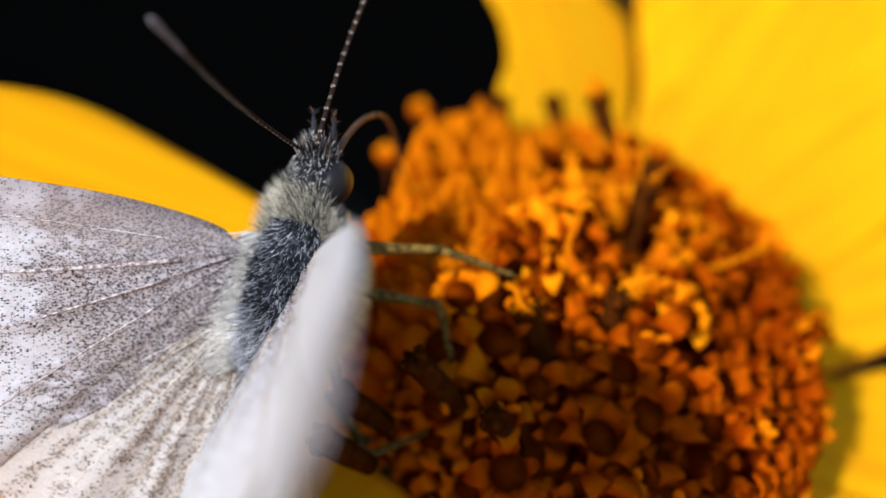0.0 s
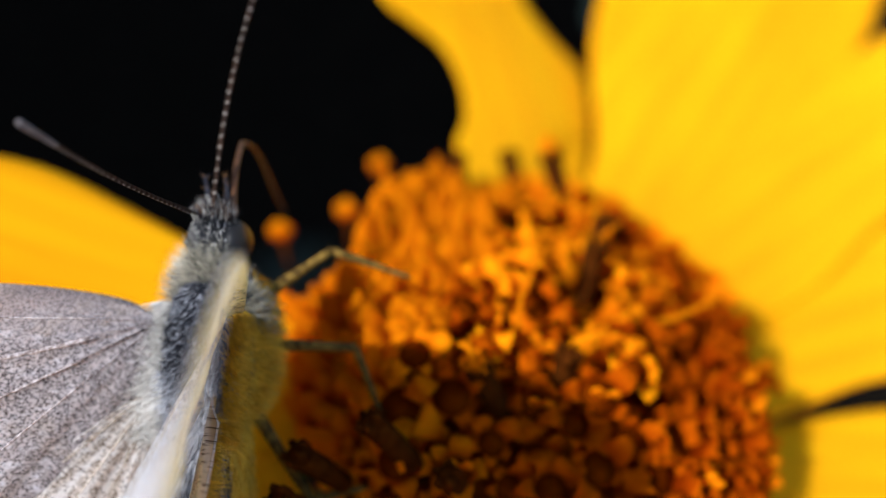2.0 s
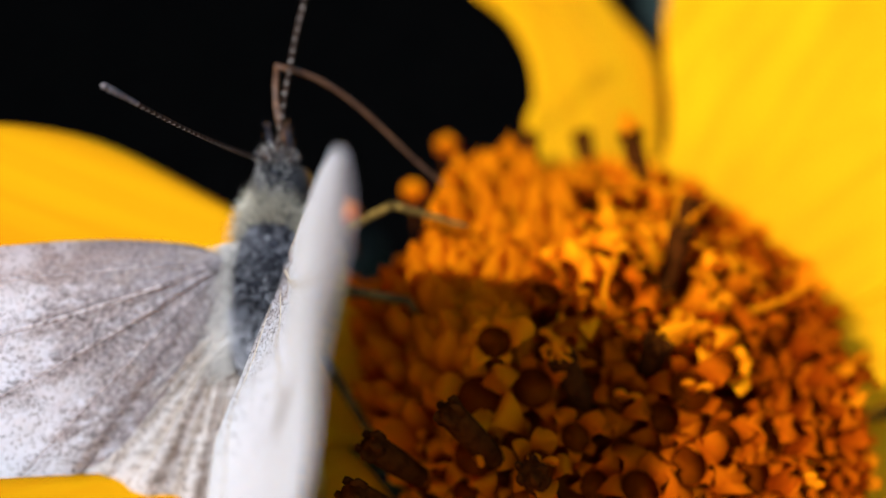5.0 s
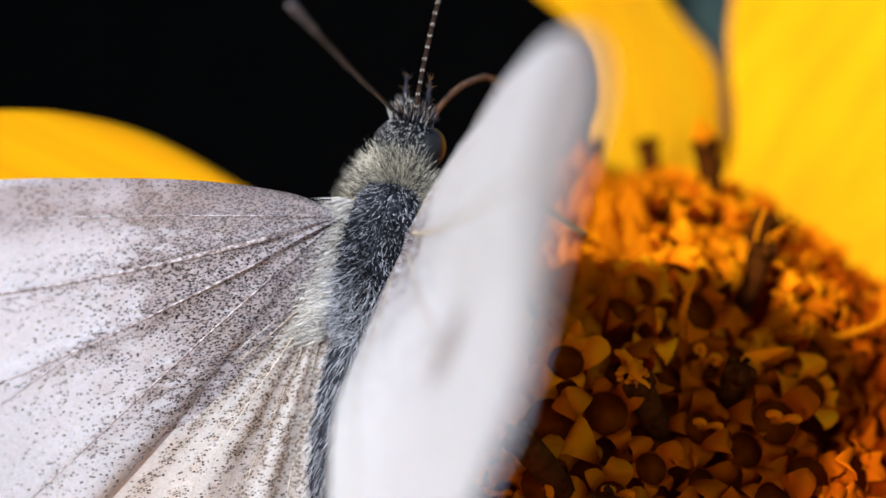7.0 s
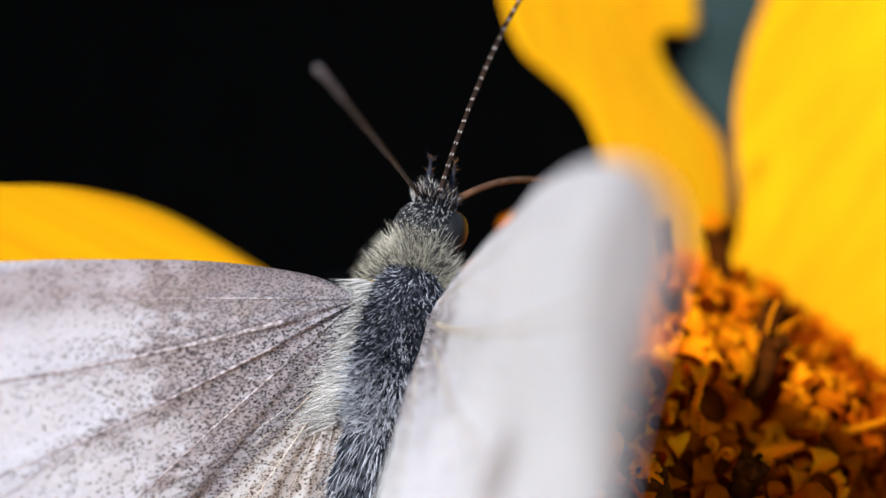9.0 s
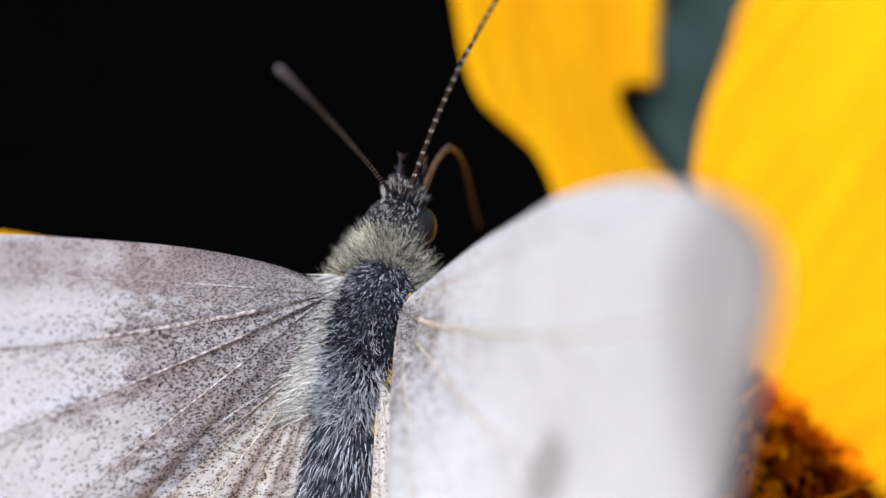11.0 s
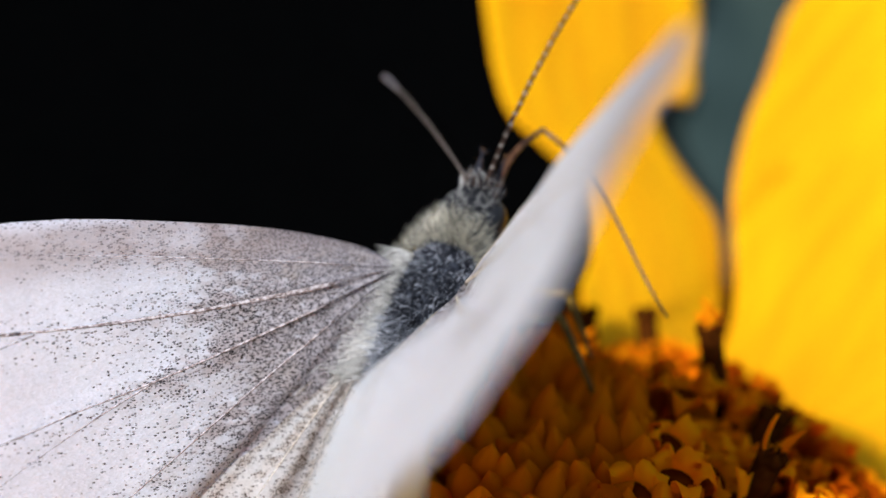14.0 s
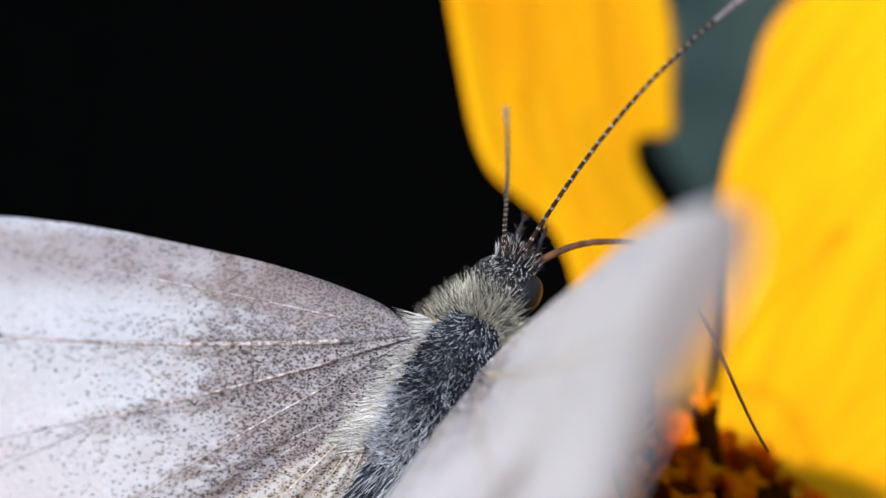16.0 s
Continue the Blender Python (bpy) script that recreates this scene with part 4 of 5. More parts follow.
def build_foliage():
    """Leaves of the same plant, darkened to look shaded, low behind the flower."""
    for k, (x, y, z, turn, size, tip) in enumerate(((-60, 520, 400, 75, 200, -35), (-260, 560, 380, 130, 200, -40), (51, 87, 815, 10, 92, 30))):
        s = Shape()
        n = 14
        for layer in (0.15, -0.15):
            for i in range(n + 1):
                t = i / n
                w = size * 0.26 * math.sin(math.pi * min(1, t * 0.97 + 0.03)) ** 0.8 * (1 - 0.35 * t)
                for c in (-1, -0.5, 0, 0.5, 1):
                    s.v.append((w * c + 2 * math.sin(i * 2.1) * c, size * t, 5 * abs(c) - size * 0.25 * t * t + layer))
        m = (n + 1) * 5
        for i in range(n):
            for c in range(4):
                a = (i * 5 + c, i * 5 + c + 1, (i + 1) * 5 + c + 1, (i + 1) * 5 + c)
                s.f += [a, tuple(j + m for j in a[::-1])]
        s.s = [0] * len(s.f)
        plant = new("leafy_stalk")
        plant.matrix_world = pose(x * MM, y * MM, 0)
        tagged(plant, "green leaf on a thin stalk, darkened to look shaded", "plant")
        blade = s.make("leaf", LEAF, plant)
        blade.matrix_basis = pose(0, 0, z * MM, tip, 0, turn)
        st = Shape()
        st.tube([(0, 0, 0), (4, 3, z * 0.5), (0, 0, z)], [2.0, 1.7, 1.2], 8)
        st.make("stalk", GREEN, plant)


# ---- rows of what moves ----
LEGS = {"foreleg": (3.183, 2.836), "midleg": (3.698, 3.766), "hindleg": (4.112, 2.462)}
BODY = [
    (0, pose(-0.009738, -0.006003, 0.905510, 49.00, -7.75, -27.94)),
    (0.5, pose(-0.009925, -0.006348, 0.905745, 49.81, -10.69, -27.98)),
    (1, pose(-0.010392, -0.006370, 0.905858, 49.28, -11.67, -23.49)),
    (1.5, pose(-0.010688, -0.006457, 0.905816, 49.13, -12.46, -20.97)),
    (2, pose(-0.010987, -0.005841, 0.905504, 47.46, -12.96, -19.82)),
    (2.5, pose(-0.011745, -0.004296, 0.904126, 45.81, -14.41, -13.98)),
    (3, pose(-0.012090, -0.003345, 0.903333, 46.20, -13.34, -14.60)),
    (3.5, pose(-0.012494, -0.002663, 0.902751, 44.88, -12.41, -12.83)),
    (4, pose(-0.012284, -0.002683, 0.902998, 45.20, -12.22, -13.44)),
    (4.5, pose(-0.012007, -0.002695, 0.903363, 44.91, -11.81, -13.65)),
    (5, pose(-0.011773, -0.001958, 0.903473, 46.73, -12.46, -15.91)),
    (5.2, pose(-0.011554, -0.001597, 0.903606, 45.17, -11.25, -15.10)),
    (7.3, pose(-0.010090, -0.001940, 0.905400, 44.52, -2.18, -17.26)),
    (7.5, pose(-0.010127, -0.002205, 0.905496, 44.78, -2.63, -16.09)),
    (8, pose(-0.010096, -0.002253, 0.905498, 44.38, -2.59, -16.38)),
    (8.5, pose(-0.010023, -0.002183, 0.905743, 44.01, -1.21, -17.03)),
    (9, pose(-0.010009, -0.002346, 0.905875, 44.08, -1.32, -16.81)),
    (9.2, pose(-0.010045, -0.002380, 0.905918, 42.56, -2.17, -16.65)),
    (11.5, pose(-0.009455, 0.000816, 0.906295, 46.89, -1.89, -13.74)),
    (12, pose(-0.010331, -0.000088, 0.906591, 48.87, -3.72, -12.10)),
    (12.5, pose(-0.009916, 0.000895, 0.906118, 48.67, -2.31, -16.76)),
    (13, pose(-0.009277, 0.002611, 0.905096, 45.32, -1.47, -19.08)),
    (13.5, pose(-0.009051, 0.004324, 0.904527, 40.59, -0.62, -17.95)),
    (14, pose(-0.008586, 0.004633, 0.904680, 39.52, 0.69, -21.49)),
    (14.5, pose(-0.008078, 0.004457, 0.905509, 39.34, 3.60, -22.24)),
    (15, pose(-0.007761, 0.004161, 0.905973, 41.23, 3.62, -25.17)),
    (15.5, pose(-0.007233, 0.003409, 0.906298, 41.01, 2.77, -25.53)),
    (16, pose(-0.007952, 0.004333, 0.906999, 38.82, 3.96, -31.32)),
]
MOVES = {
    "fore_right": [
        (0, pose(0.000950, 0.001000, 0.000700, -5.66, -58.16, 1.02)),
        (0.5, pose(0.000950, 0.001000, 0.000700, -3.03, -55.42, 2.02)),
        (1, pose(0.000950, 0.001000, 0.000700, -6.87, -60.19, -0.33)),
        (1.5, pose(0.000950, 0.001000, 0.000700, -6.03, -60.30, -1.77)),
        (2, pose(0.000950, 0.001000, 0.000700, -8.50, -60.45, -0.68)),
        (2.5, pose(0.000950, 0.001000, 0.000700, -8.33, -60.68, 1.46)),
        (3, pose(0.000950, 0.001000, 0.000700, -9.37, -60.35, 3.58)),
        (3.5, pose(0.000950, 0.001000, 0.000700, -20.16, -64.42, 8.62)),
        (4, pose(0.000950, 0.001000, 0.000700, -9.82, -62.79, 4.76)),
        (4.5, pose(0.000950, 0.001000, 0.000700, -10.21, -63.54, 3.87)),
        (5, pose(0.000950, 0.001000, 0.000700, -7.64, -60.78, 2.74)),
        (5.2, pose(0.000950, 0.001000, 0.000700, -10.50, -61.07, 2.76)),
        (7.3, pose(0.000950, 0.001000, 0.000700, -12.46, -68.49, 14.98)),
        (7.5, pose(0.000950, 0.001000, 0.000700, -10.34, -69.17, 13.08)),
        (8, pose(0.000950, 0.001000, 0.000700, -6.33, -68.89, 10.45)),
        (8.5, pose(0.000950, 0.001000, 0.000700, -11.33, -68.06, 12.70)),
        (9, pose(0.000950, 0.001000, 0.000700, -6.13, -67.60, 11.43)),
        (9.2, pose(0.000950, 0.001000, 0.000700, 2.27, -67.02, 6.85)),
        (11.5, pose(0.000950, 0.001000, 0.000700, -0.12, -61.32, 7.09)),
        (12, pose(0.000950, 0.001000, 0.000700, -2.08, -61.50, 10.48)),
        (12.3, pose(0.000950, 0.001000, 0.000700, 4.04, -65.94, 1.86)),
        (12.5, pose(0.000950, 0.001000, 0.000700, -4.75, -60.89, 11.77)),
        (13, pose(0.000950, 0.001000, 0.000700, -13.54, -64.23, 16.78)),
        (13.5, pose(0.000950, 0.001000, 0.000700, -20.26, -66.90, 20.70)),
        (14, pose(0.000950, 0.001000, 0.000700, -28.13, -69.72, 23.18)),
        (14.5, pose(0.000950, 0.001000, 0.000700, -24.60, -69.28, 22.11)),
        (15, pose(0.000950, 0.001000, 0.000700, -17.32, -68.08, 21.17)),
        (15.5, pose(0.000950, 0.001000, 0.000700, -18.79, -66.61, 21.07)),
        (16, pose(0.000950, 0.001000, 0.000700, -17.78, -68.11, 21.46)),
    ],
    "hind_right": [
        (0, pose(0.000750, -0.000900, 0.000450, -5.56, -55.16, 0.94)),
        (0.5, pose(0.000750, -0.000900, 0.000450, -2.91, -52.42, 1.86)),
        (1, pose(0.000750, -0.000900, 0.000450, -6.59, -57.19, -0.30)),
        (1.5, pose(0.000750, -0.000900, 0.000450, -5.79, -57.30, -1.63)),
        (2, pose(0.000750, -0.000900, 0.000450, -8.16, -57.45, -0.63)),
        (2.5, pose(0.000750, -0.000900, 0.000450, -8.00, -57.68, 1.34)),
        (3, pose(0.000750, -0.000900, 0.000450, -9.00, -57.35, 3.29)),
        (3.5, pose(0.000750, -0.000900, 0.000450, -19.35, -61.42, 7.93)),
        (4, pose(0.000750, -0.000900, 0.000450, -9.43, -59.79, 4.38)),
        (4.5, pose(0.000750, -0.000900, 0.000450, -9.80, -60.54, 3.56)),
        (5, pose(0.000750, -0.000900, 0.000450, -7.33, -57.78, 2.52)),
        (5.2, pose(0.000750, -0.000900, 0.000450, -10.22, -58.07, 2.53)),
        (7.3, pose(0.000750, -0.000900, 0.000450, -11.96, -65.49, 13.79)),
        (7.5, pose(0.000750, -0.000900, 0.000450, -9.92, -66.17, 12.04)),
        (8, pose(0.000750, -0.000900, 0.000450, -6.08, -65.89, 9.62)),
        (8.5, pose(0.000750, -0.000900, 0.000450, -9.76, -65.13, 11.26)),
        (9, pose(0.000750, -0.000900, 0.000450, -4.74, -64.66, 10.16)),
        (9.2, pose(0.000750, -0.000900, 0.000450, 3.09, -64.04, 6.11)),
        (11.5, pose(0.000750, -0.000900, 0.000450, 0.58, -58.34, 6.48)),
        (12, pose(0.000750, -0.000900, 0.000450, -1.03, -58.55, 9.58)),
        (12.3, pose(0.000750, -0.000900, 0.000450, 3.88, -62.94, 1.71)),
        (12.5, pose(0.000750, -0.000900, 0.000450, -3.60, -57.95, 10.78)),
        (13, pose(0.000750, -0.000900, 0.000450, -11.74, -61.35, 15.17)),
        (13.5, pose(0.000750, -0.000900, 0.000450, -17.83, -64.07, 18.49)),
        (14, pose(0.000750, -0.000900, 0.000450, -25.12, -66.93, 20.38)),
        (14.5, pose(0.000750, -0.000900, 0.000450, -21.77, -66.48, 19.49)),
        (15, pose(0.000750, -0.000900, 0.000450, -14.74, -65.26, 18.79)),
        (15.5, pose(0.000750, -0.000900, 0.000450, -16.35, -63.79, 18.85)),
        (16, pose(0.000750, -0.000900, 0.000450, -15.15, -65.30, 19.05)),
    ],
    "fore_left": [
        (0, pose(-0.001300, 0.001000, 0.000700, 8.48, 37.18, 13.86)),
        (0.5, pose(-0.001300, 0.001000, 0.000700, 7.35, 37.39, 11.99)),
        (1, pose(-0.001300, 0.001000, 0.000700, 6.21, 37.57, 10.11)),
        (1.5, pose(-0.001300, 0.001000, 0.000700, 7.12, 37.43, 11.61)),
        (2, pose(-0.001300, 0.001000, 0.000700, 8.03, 37.27, 13.11)),
        (2.5, pose(-0.001300, 0.001000, 0.000700, 8.93, 37.09, 14.60)),
        (3, pose(-0.001300, 0.001000, 0.000700, 9.82, 36.90, 16.08)),
        (3.5, pose(-0.001300, 0.001000, 0.000700, 10.70, 36.68, 17.56)),
        (4, pose(-0.001300, 0.001000, 0.000700, 10.92, 36.63, 17.92)),
        (4.5, pose(-0.001300, 0.001000, 0.000700, 11.13, 36.57, 18.28)),
        (5, pose(-0.001300, 0.001000, 0.000700, 11.35, 36.51, 18.64)),
        (5.2, pose(-0.001300, 0.001000, 0.000700, 11.43, 36.49, 18.78)),
        (7.3, pose(-0.001300, 0.001000, 0.000700, 15.64, 35.08, 25.97)),
        (7.5, pose(-0.001300, 0.001000, 0.000700, 15.71, 35.06, 26.10)),
        (8, pose(-0.001300, 0.001000, 0.000700, 15.89, 34.98, 26.41)),
        (8.5, pose(-0.001300, 0.001000, 0.000700, 16.07, 34.91, 26.71)),
        (9, pose(-0.001300, 0.001000, 0.000700, 16.24, 34.84, 27.02)),
        (9.2, pose(-0.001300, 0.001000, 0.000700, 16.31, 34.81, 27.14)),
        (11.5, pose(-0.001300, 0.001000, 0.000700, 12.92, 36.05, 21.29)),
        (12, pose(-0.001300, 0.001000, 0.000700, 12.15, 36.29, 20.00)),
        (12.5, pose(-0.001300, 0.001000, 0.000700, 14.27, 35.60, 23.60)),
        (13, pose(-0.001300, 0.001000, 0.000700, 16.98, 34.52, 28.31)),
        (13.5, pose(-0.001300, 0.001000, 0.000700, 19.53, 33.27, 32.89)),
        (14, pose(-0.001300, 0.001000, 0.000700, 21.34, 32.22, 36.23)),
        (14.5, pose(-0.001300, 0.001000, 0.000700, 20.45, 32.76, 34.57)),
        (15, pose(-0.001300, 0.001000, 0.000700, 19.53, 33.27, 32.89)),
        (15.5, pose(-0.001300, 0.001000, 0.000700, 18.91, 33.60, 31.76)),
        (16, pose(-0.001300, 0.001000, 0.000700, 18.27, 33.92, 30.62)),
    ],
    "hind_left": [
        (0, pose(-0.001200, -0.000900, 0.000450, 7.61, 34.27, 13.35)),
        (0.5, pose(-0.001200, -0.000900, 0.000450, 6.59, 34.45, 11.55)),
        (1, pose(-0.001200, -0.000900, 0.000450, 5.57, 34.61, 9.74)),
        (1.5, pose(-0.001200, -0.000900, 0.000450, 6.39, 34.49, 11.18)),
        (2, pose(-0.001200, -0.000900, 0.000450, 7.20, 34.34, 12.63)),
        (2.5, pose(-0.001200, -0.000900, 0.000450, 8.01, 34.18, 14.07)),
        (3, pose(-0.001200, -0.000900, 0.000450, 8.82, 34.01, 15.50)),
        (3.5, pose(-0.001200, -0.000900, 0.000450, 9.61, 33.82, 16.93)),
        (4, pose(-0.001200, -0.000900, 0.000450, 9.81, 33.77, 17.28)),
        (4.5, pose(-0.001200, -0.000900, 0.000450, 10.00, 33.72, 17.63)),
        (5, pose(-0.001200, -0.000900, 0.000450, 10.19, 33.66, 17.97)),
        (5.2, pose(-0.001200, -0.000900, 0.000450, 10.27, 33.64, 18.11)),
        (7.3, pose(-0.001200, -0.000900, 0.000450, 14.09, 32.38, 25.11)),
        (7.5, pose(-0.001200, -0.000900, 0.000450, 14.15, 32.35, 25.23)),
        (8, pose(-0.001200, -0.000900, 0.000450, 14.31, 32.29, 25.53)),
        (8.5, pose(-0.001200, -0.000900, 0.000450, 14.47, 32.22, 25.83)),
        (9, pose(-0.001200, -0.000900, 0.000450, 14.63, 32.15, 26.13)),
        (9.2, pose(-0.001200, -0.000900, 0.000450, 14.70, 32.13, 26.25)),
        (11.5, pose(-0.001200, -0.000900, 0.000450, 11.62, 33.25, 20.55)),
        (12, pose(-0.001200, -0.000900, 0.000450, 10.92, 33.46, 19.29)),
        (12.5, pose(-0.001200, -0.000900, 0.000450, 12.84, 32.84, 22.80)),
        (13, pose(-0.001200, -0.000900, 0.000450, 15.30, 31.87, 27.39)),
        (13.5, pose(-0.001200, -0.000900, 0.000450, 17.63, 30.73, 31.88)),
        (14, pose(-0.001200, -0.000900, 0.000450, 19.30, 29.78, 35.18)),
        (14.5, pose(-0.001200, -0.000900, 0.000450, 18.47, 30.27, 33.54)),
        (15, pose(-0.001200, -0.000900, 0.000450, 17.63, 30.73, 31.88)),
        (15.5, pose(-0.001200, -0.000900, 0.000450, 17.06, 31.03, 30.77)),
        (16, pose(-0.001200, -0.000900, 0.000450, 16.48, 31.32, 29.65)),
    ],
    "antenna_left": [
        (0, pose(-0.000330, 0.004400, 0.000600, 73.06, -0.00, -13.47)),
        (0.5, pose(-0.000330, 0.004400, 0.000600, 71.76, -0.00, -27.03)),
        (1, pose(-0.000330, 0.004400, 0.000600, 73.75, -0.00, -26.65)),
        (1.5, pose(-0.000330, 0.004400, 0.000600, 74.09, -0.00, -24.79)),
        (2, pose(-0.000330, 0.004400, 0.000600, 77.95, -0.00, -9.48)),
        (2.5, pose(-0.000330, 0.004400, 0.000600, 77.09, 0.00, 51.74)),
        (3, pose(-0.000330, 0.004400, 0.000600, 73.74, 0.00, 59.43)),
        (3.5, pose(-0.000330, 0.004400, 0.000600, 71.74, 0.00, 63.89)),
        (4, pose(-0.000330, 0.004400, 0.000600, 77.40, 0.00, 49.38)),
        (4.5, pose(-0.000330, 0.004400, 0.000600, 83.80, 0.00, 32.89)),
        (5, pose(-0.000330, 0.004400, 0.000600, 82.21, 0.00, 0.24)),
        (5.2, pose(-0.000330, 0.004400, 0.000600, 83.52, -0.00, -7.87)),
        (7.3, pose(-0.000330, 0.004400, 0.000600, 83.48, 0.00, 12.77)),
        (7.5, pose(-0.000330, 0.004400, 0.000600, 82.14, 0.00, 12.82)),
        (8, pose(-0.000330, 0.004400, 0.000600, 81.05, 0.00, 25.20)),
        (8.5, pose(-0.000330, 0.004400, 0.000600, 80.15, 0.00, 21.93)),
        (9, pose(-0.000330, 0.004400, 0.000600, 79.56, 0.00, 22.89)),
        (9.2, pose(-0.000330, 0.004400, 0.000600, 80.19, 0.00, 22.34)),
        (11.5, pose(-0.000330, 0.004400, 0.000600, 78.81, 0.00, 44.82)),
        (12, pose(-0.000330, 0.004400, 0.000600, 78.01, 0.00, 25.57)),
        (12.5, pose(-0.000330, 0.004400, 0.000600, 78.00, 0.00, 26.23)),
        (13, pose(-0.000330, 0.004400, 0.000600, 82.79, 0.00, 37.89)),
        (13.5, pose(-0.000330, 0.004400, 0.000600, 88.23, 0.00, 78.07)),
        (14, pose(-0.000330, 0.004400, 0.000600, -33.25, 0.00, 57.87)),
        (14.5, pose(-0.000330, 0.004400, 0.000600, -40.05, 0.00, 47.83)),
        (15, pose(-0.000330, 0.004400, 0.000600, -34.28, 0.00, 44.89)),
        (15.5, pose(-0.000330, 0.004400, 0.000600, -37.47, 0.00, 44.01)),
        (16, pose(-0.000330, 0.004400, 0.000600, -39.50, 0.00, 38.79)),
    ],
    "antenna_right": [
        (0, pose(0.000250, 0.004600, 0.000550, -29.72, 0.00, 5.33)),
        (0.5, pose(0.000250, 0.004600, 0.000550, -29.63, 0.00, 6.70)),
        (1, pose(0.000250, 0.004600, 0.000550, -27.43, 0.00, 5.25)),
        (1.5, pose(0.000250, 0.004600, 0.000550, -27.72, 0.00, 2.38)),
        (2, pose(0.000250, 0.004600, 0.000550, -23.13, 0.00, 2.03)),
        (2.5, pose(0.000250, 0.004600, 0.000550, -19.15, -0.00, -7.35)),
        (3, pose(0.000250, 0.004600, 0.000550, -16.08, -0.00, -6.79)),
        (3.5, pose(0.000250, 0.004600, 0.000550, -12.33, -0.00, -8.28)),
        (4, pose(0.000250, 0.004600, 0.000550, -14.56, -0.00, -7.00)),
        (4.5, pose(0.000250, 0.004600, 0.000550, -17.50, -0.00, -7.19)),
        (5, pose(0.000250, 0.004600, 0.000550, -18.76, -0.00, -5.22)),
        (5.2, pose(0.000250, 0.004600, 0.000550, -16.32, -0.00, -4.59)),
        (7.3, pose(0.000250, 0.004600, 0.000550, -23.09, 0.00, 0.19)),
        (7.5, pose(0.000250, 0.004600, 0.000550, -23.92, -0.00, -1.92)),
        (8, pose(0.000250, 0.004600, 0.000550, -23.49, -0.00, -4.19)),
        (8.5, pose(0.000250, 0.004600, 0.000550, -22.60, -0.00, -4.29)),
        (9, pose(0.000250, 0.004600, 0.000550, -24.11, -0.00, -6.06)),
        (9.2, pose(0.000250, 0.004600, 0.000550, -22.77, -0.00, -7.08)),
        (11.5, pose(0.000250, 0.004600, 0.000550, -24.06, -0.00, -9.37)),
        (12, pose(0.000250, 0.004600, 0.000550, -29.32, -0.00, -10.86)),
        (12.5, pose(0.000250, 0.004600, 0.000550, -27.89, -0.00, -8.40)),
        (13, pose(0.000250, 0.004600, 0.000550, -22.81, -0.00, -6.61)),
        (13.5, pose(0.000250, 0.004600, 0.000550, -15.86, -0.00, -7.90)),
        (14, pose(0.000250, 0.004600, 0.000550, -12.14, -0.00, -4.54)),
        (14.5, pose(0.000250, 0.004600, 0.000550, -15.28, -0.00, -3.49)),
        (15, pose(0.000250, 0.004600, 0.000550, -19.88, -0.00, -3.97)),
        (15.5, pose(0.000250, 0.004600, 0.000550, -20.84, -0.00, -1.58)),
        (16, pose(0.000250, 0.004600, 0.000550, -23.74, -0.00, -4.77)),
    ],
    "proboscis": [
        (0, pose(0.000450, 0.004500, -0.000300, -64.97, 14.11, -2.30)),
        (0.5, pose(0.000450, 0.004500, -0.000300, -37.00, 15.81, 20.25)),
        (1, pose(0.000450, 0.004500, -0.000300, -67.66, 13.76, -8.05)),
        (1.5, pose(0.000450, 0.004500, -0.000300, -47.94, 18.76, 1.04)),
        (2.5, pose(0.000450, 0.004500, -0.000300, -35.82, 15.89, 13.59)),
        (3.5, pose(0.000450, 0.004500, -0.000300, -37.39, 9.61, 30.50)),
        (4.5, pose(0.000450, 0.004500, -0.000300, -25.19, -5.41, 19.77)),
        (5, pose(0.000450, 0.004500, -0.000300, 3.01, -37.13, 11.23)),
        (5.2, pose(0.000450, 0.004500, -0.000300, -37.05, -4.74, 4.09)),
        (7.3, pose(0.000450, 0.004500, -0.000300, -50.09, -9.97, -13.99)),
        (8, pose(0.000450, 0.004500, -0.000300, -50.16, -10.04, -28.66)),
        (9.2, pose(0.000450, 0.004500, -0.000300, -47.02, -14.19, -34.37)),
        (11.5, pose(0.000450, 0.004500, -0.000300, -46.37, 0.26, 9.38)),
        (12, pose(0.000450, 0.004500, -0.000300, -63.30, -5.56, -28.03)),
        (12.5, pose(0.000450, 0.004500, -0.000300, -53.72, -4.80, -13.41)),
        (13, pose(0.000450, 0.004500, -0.000300, -38.56, -2.05, -4.71)),
        (13.5, pose(0.000450, 0.004500, -0.000300, -25.81, -15.34, -2.44)),
        (14, pose(0.000450, 0.004500, -0.000300, -49.67, -57.34, 39.36)),
        (15, pose(0.000450, 0.004500, -0.000300, -66.12, -28.60, 45.82)),
        (15.5, pose(0.000450, 0.004500, -0.000300, 14.17, -54.97, -29.43)),
        (16, pose(0.000450, 0.004500, -0.000300, -62.65, -64.78, 16.41)),
    ],
    "proboscis_tip": [
        (0, pose(-0.000202, 0.005882, -0.003112, -108.33, 14.11, -2.30)),
        (0.5, pose(-0.000927, 0.006716, -0.002153, -101.31, 15.81, 20.25)),
        (1, pose(-0.000077, 0.005803, -0.003175, -111.20, 13.76, -8.05)),
        (1.5, pose(-0.000353, 0.006629, -0.002550, -104.51, 18.76, 1.04)),
        (2.5, pose(-0.000658, 0.006901, -0.002102, -101.16, 15.89, 13.59)),
        (3.5, pose(-0.001120, 0.006526, -0.002216, -103.00, 9.61, 30.50)),
        (4.5, pose(-0.000409, 0.007269, -0.001656, -114.26, -5.41, 19.77)),
        (5, pose(-0.000272, 0.007615, -0.000166, -126.35, -37.13, 11.23)),
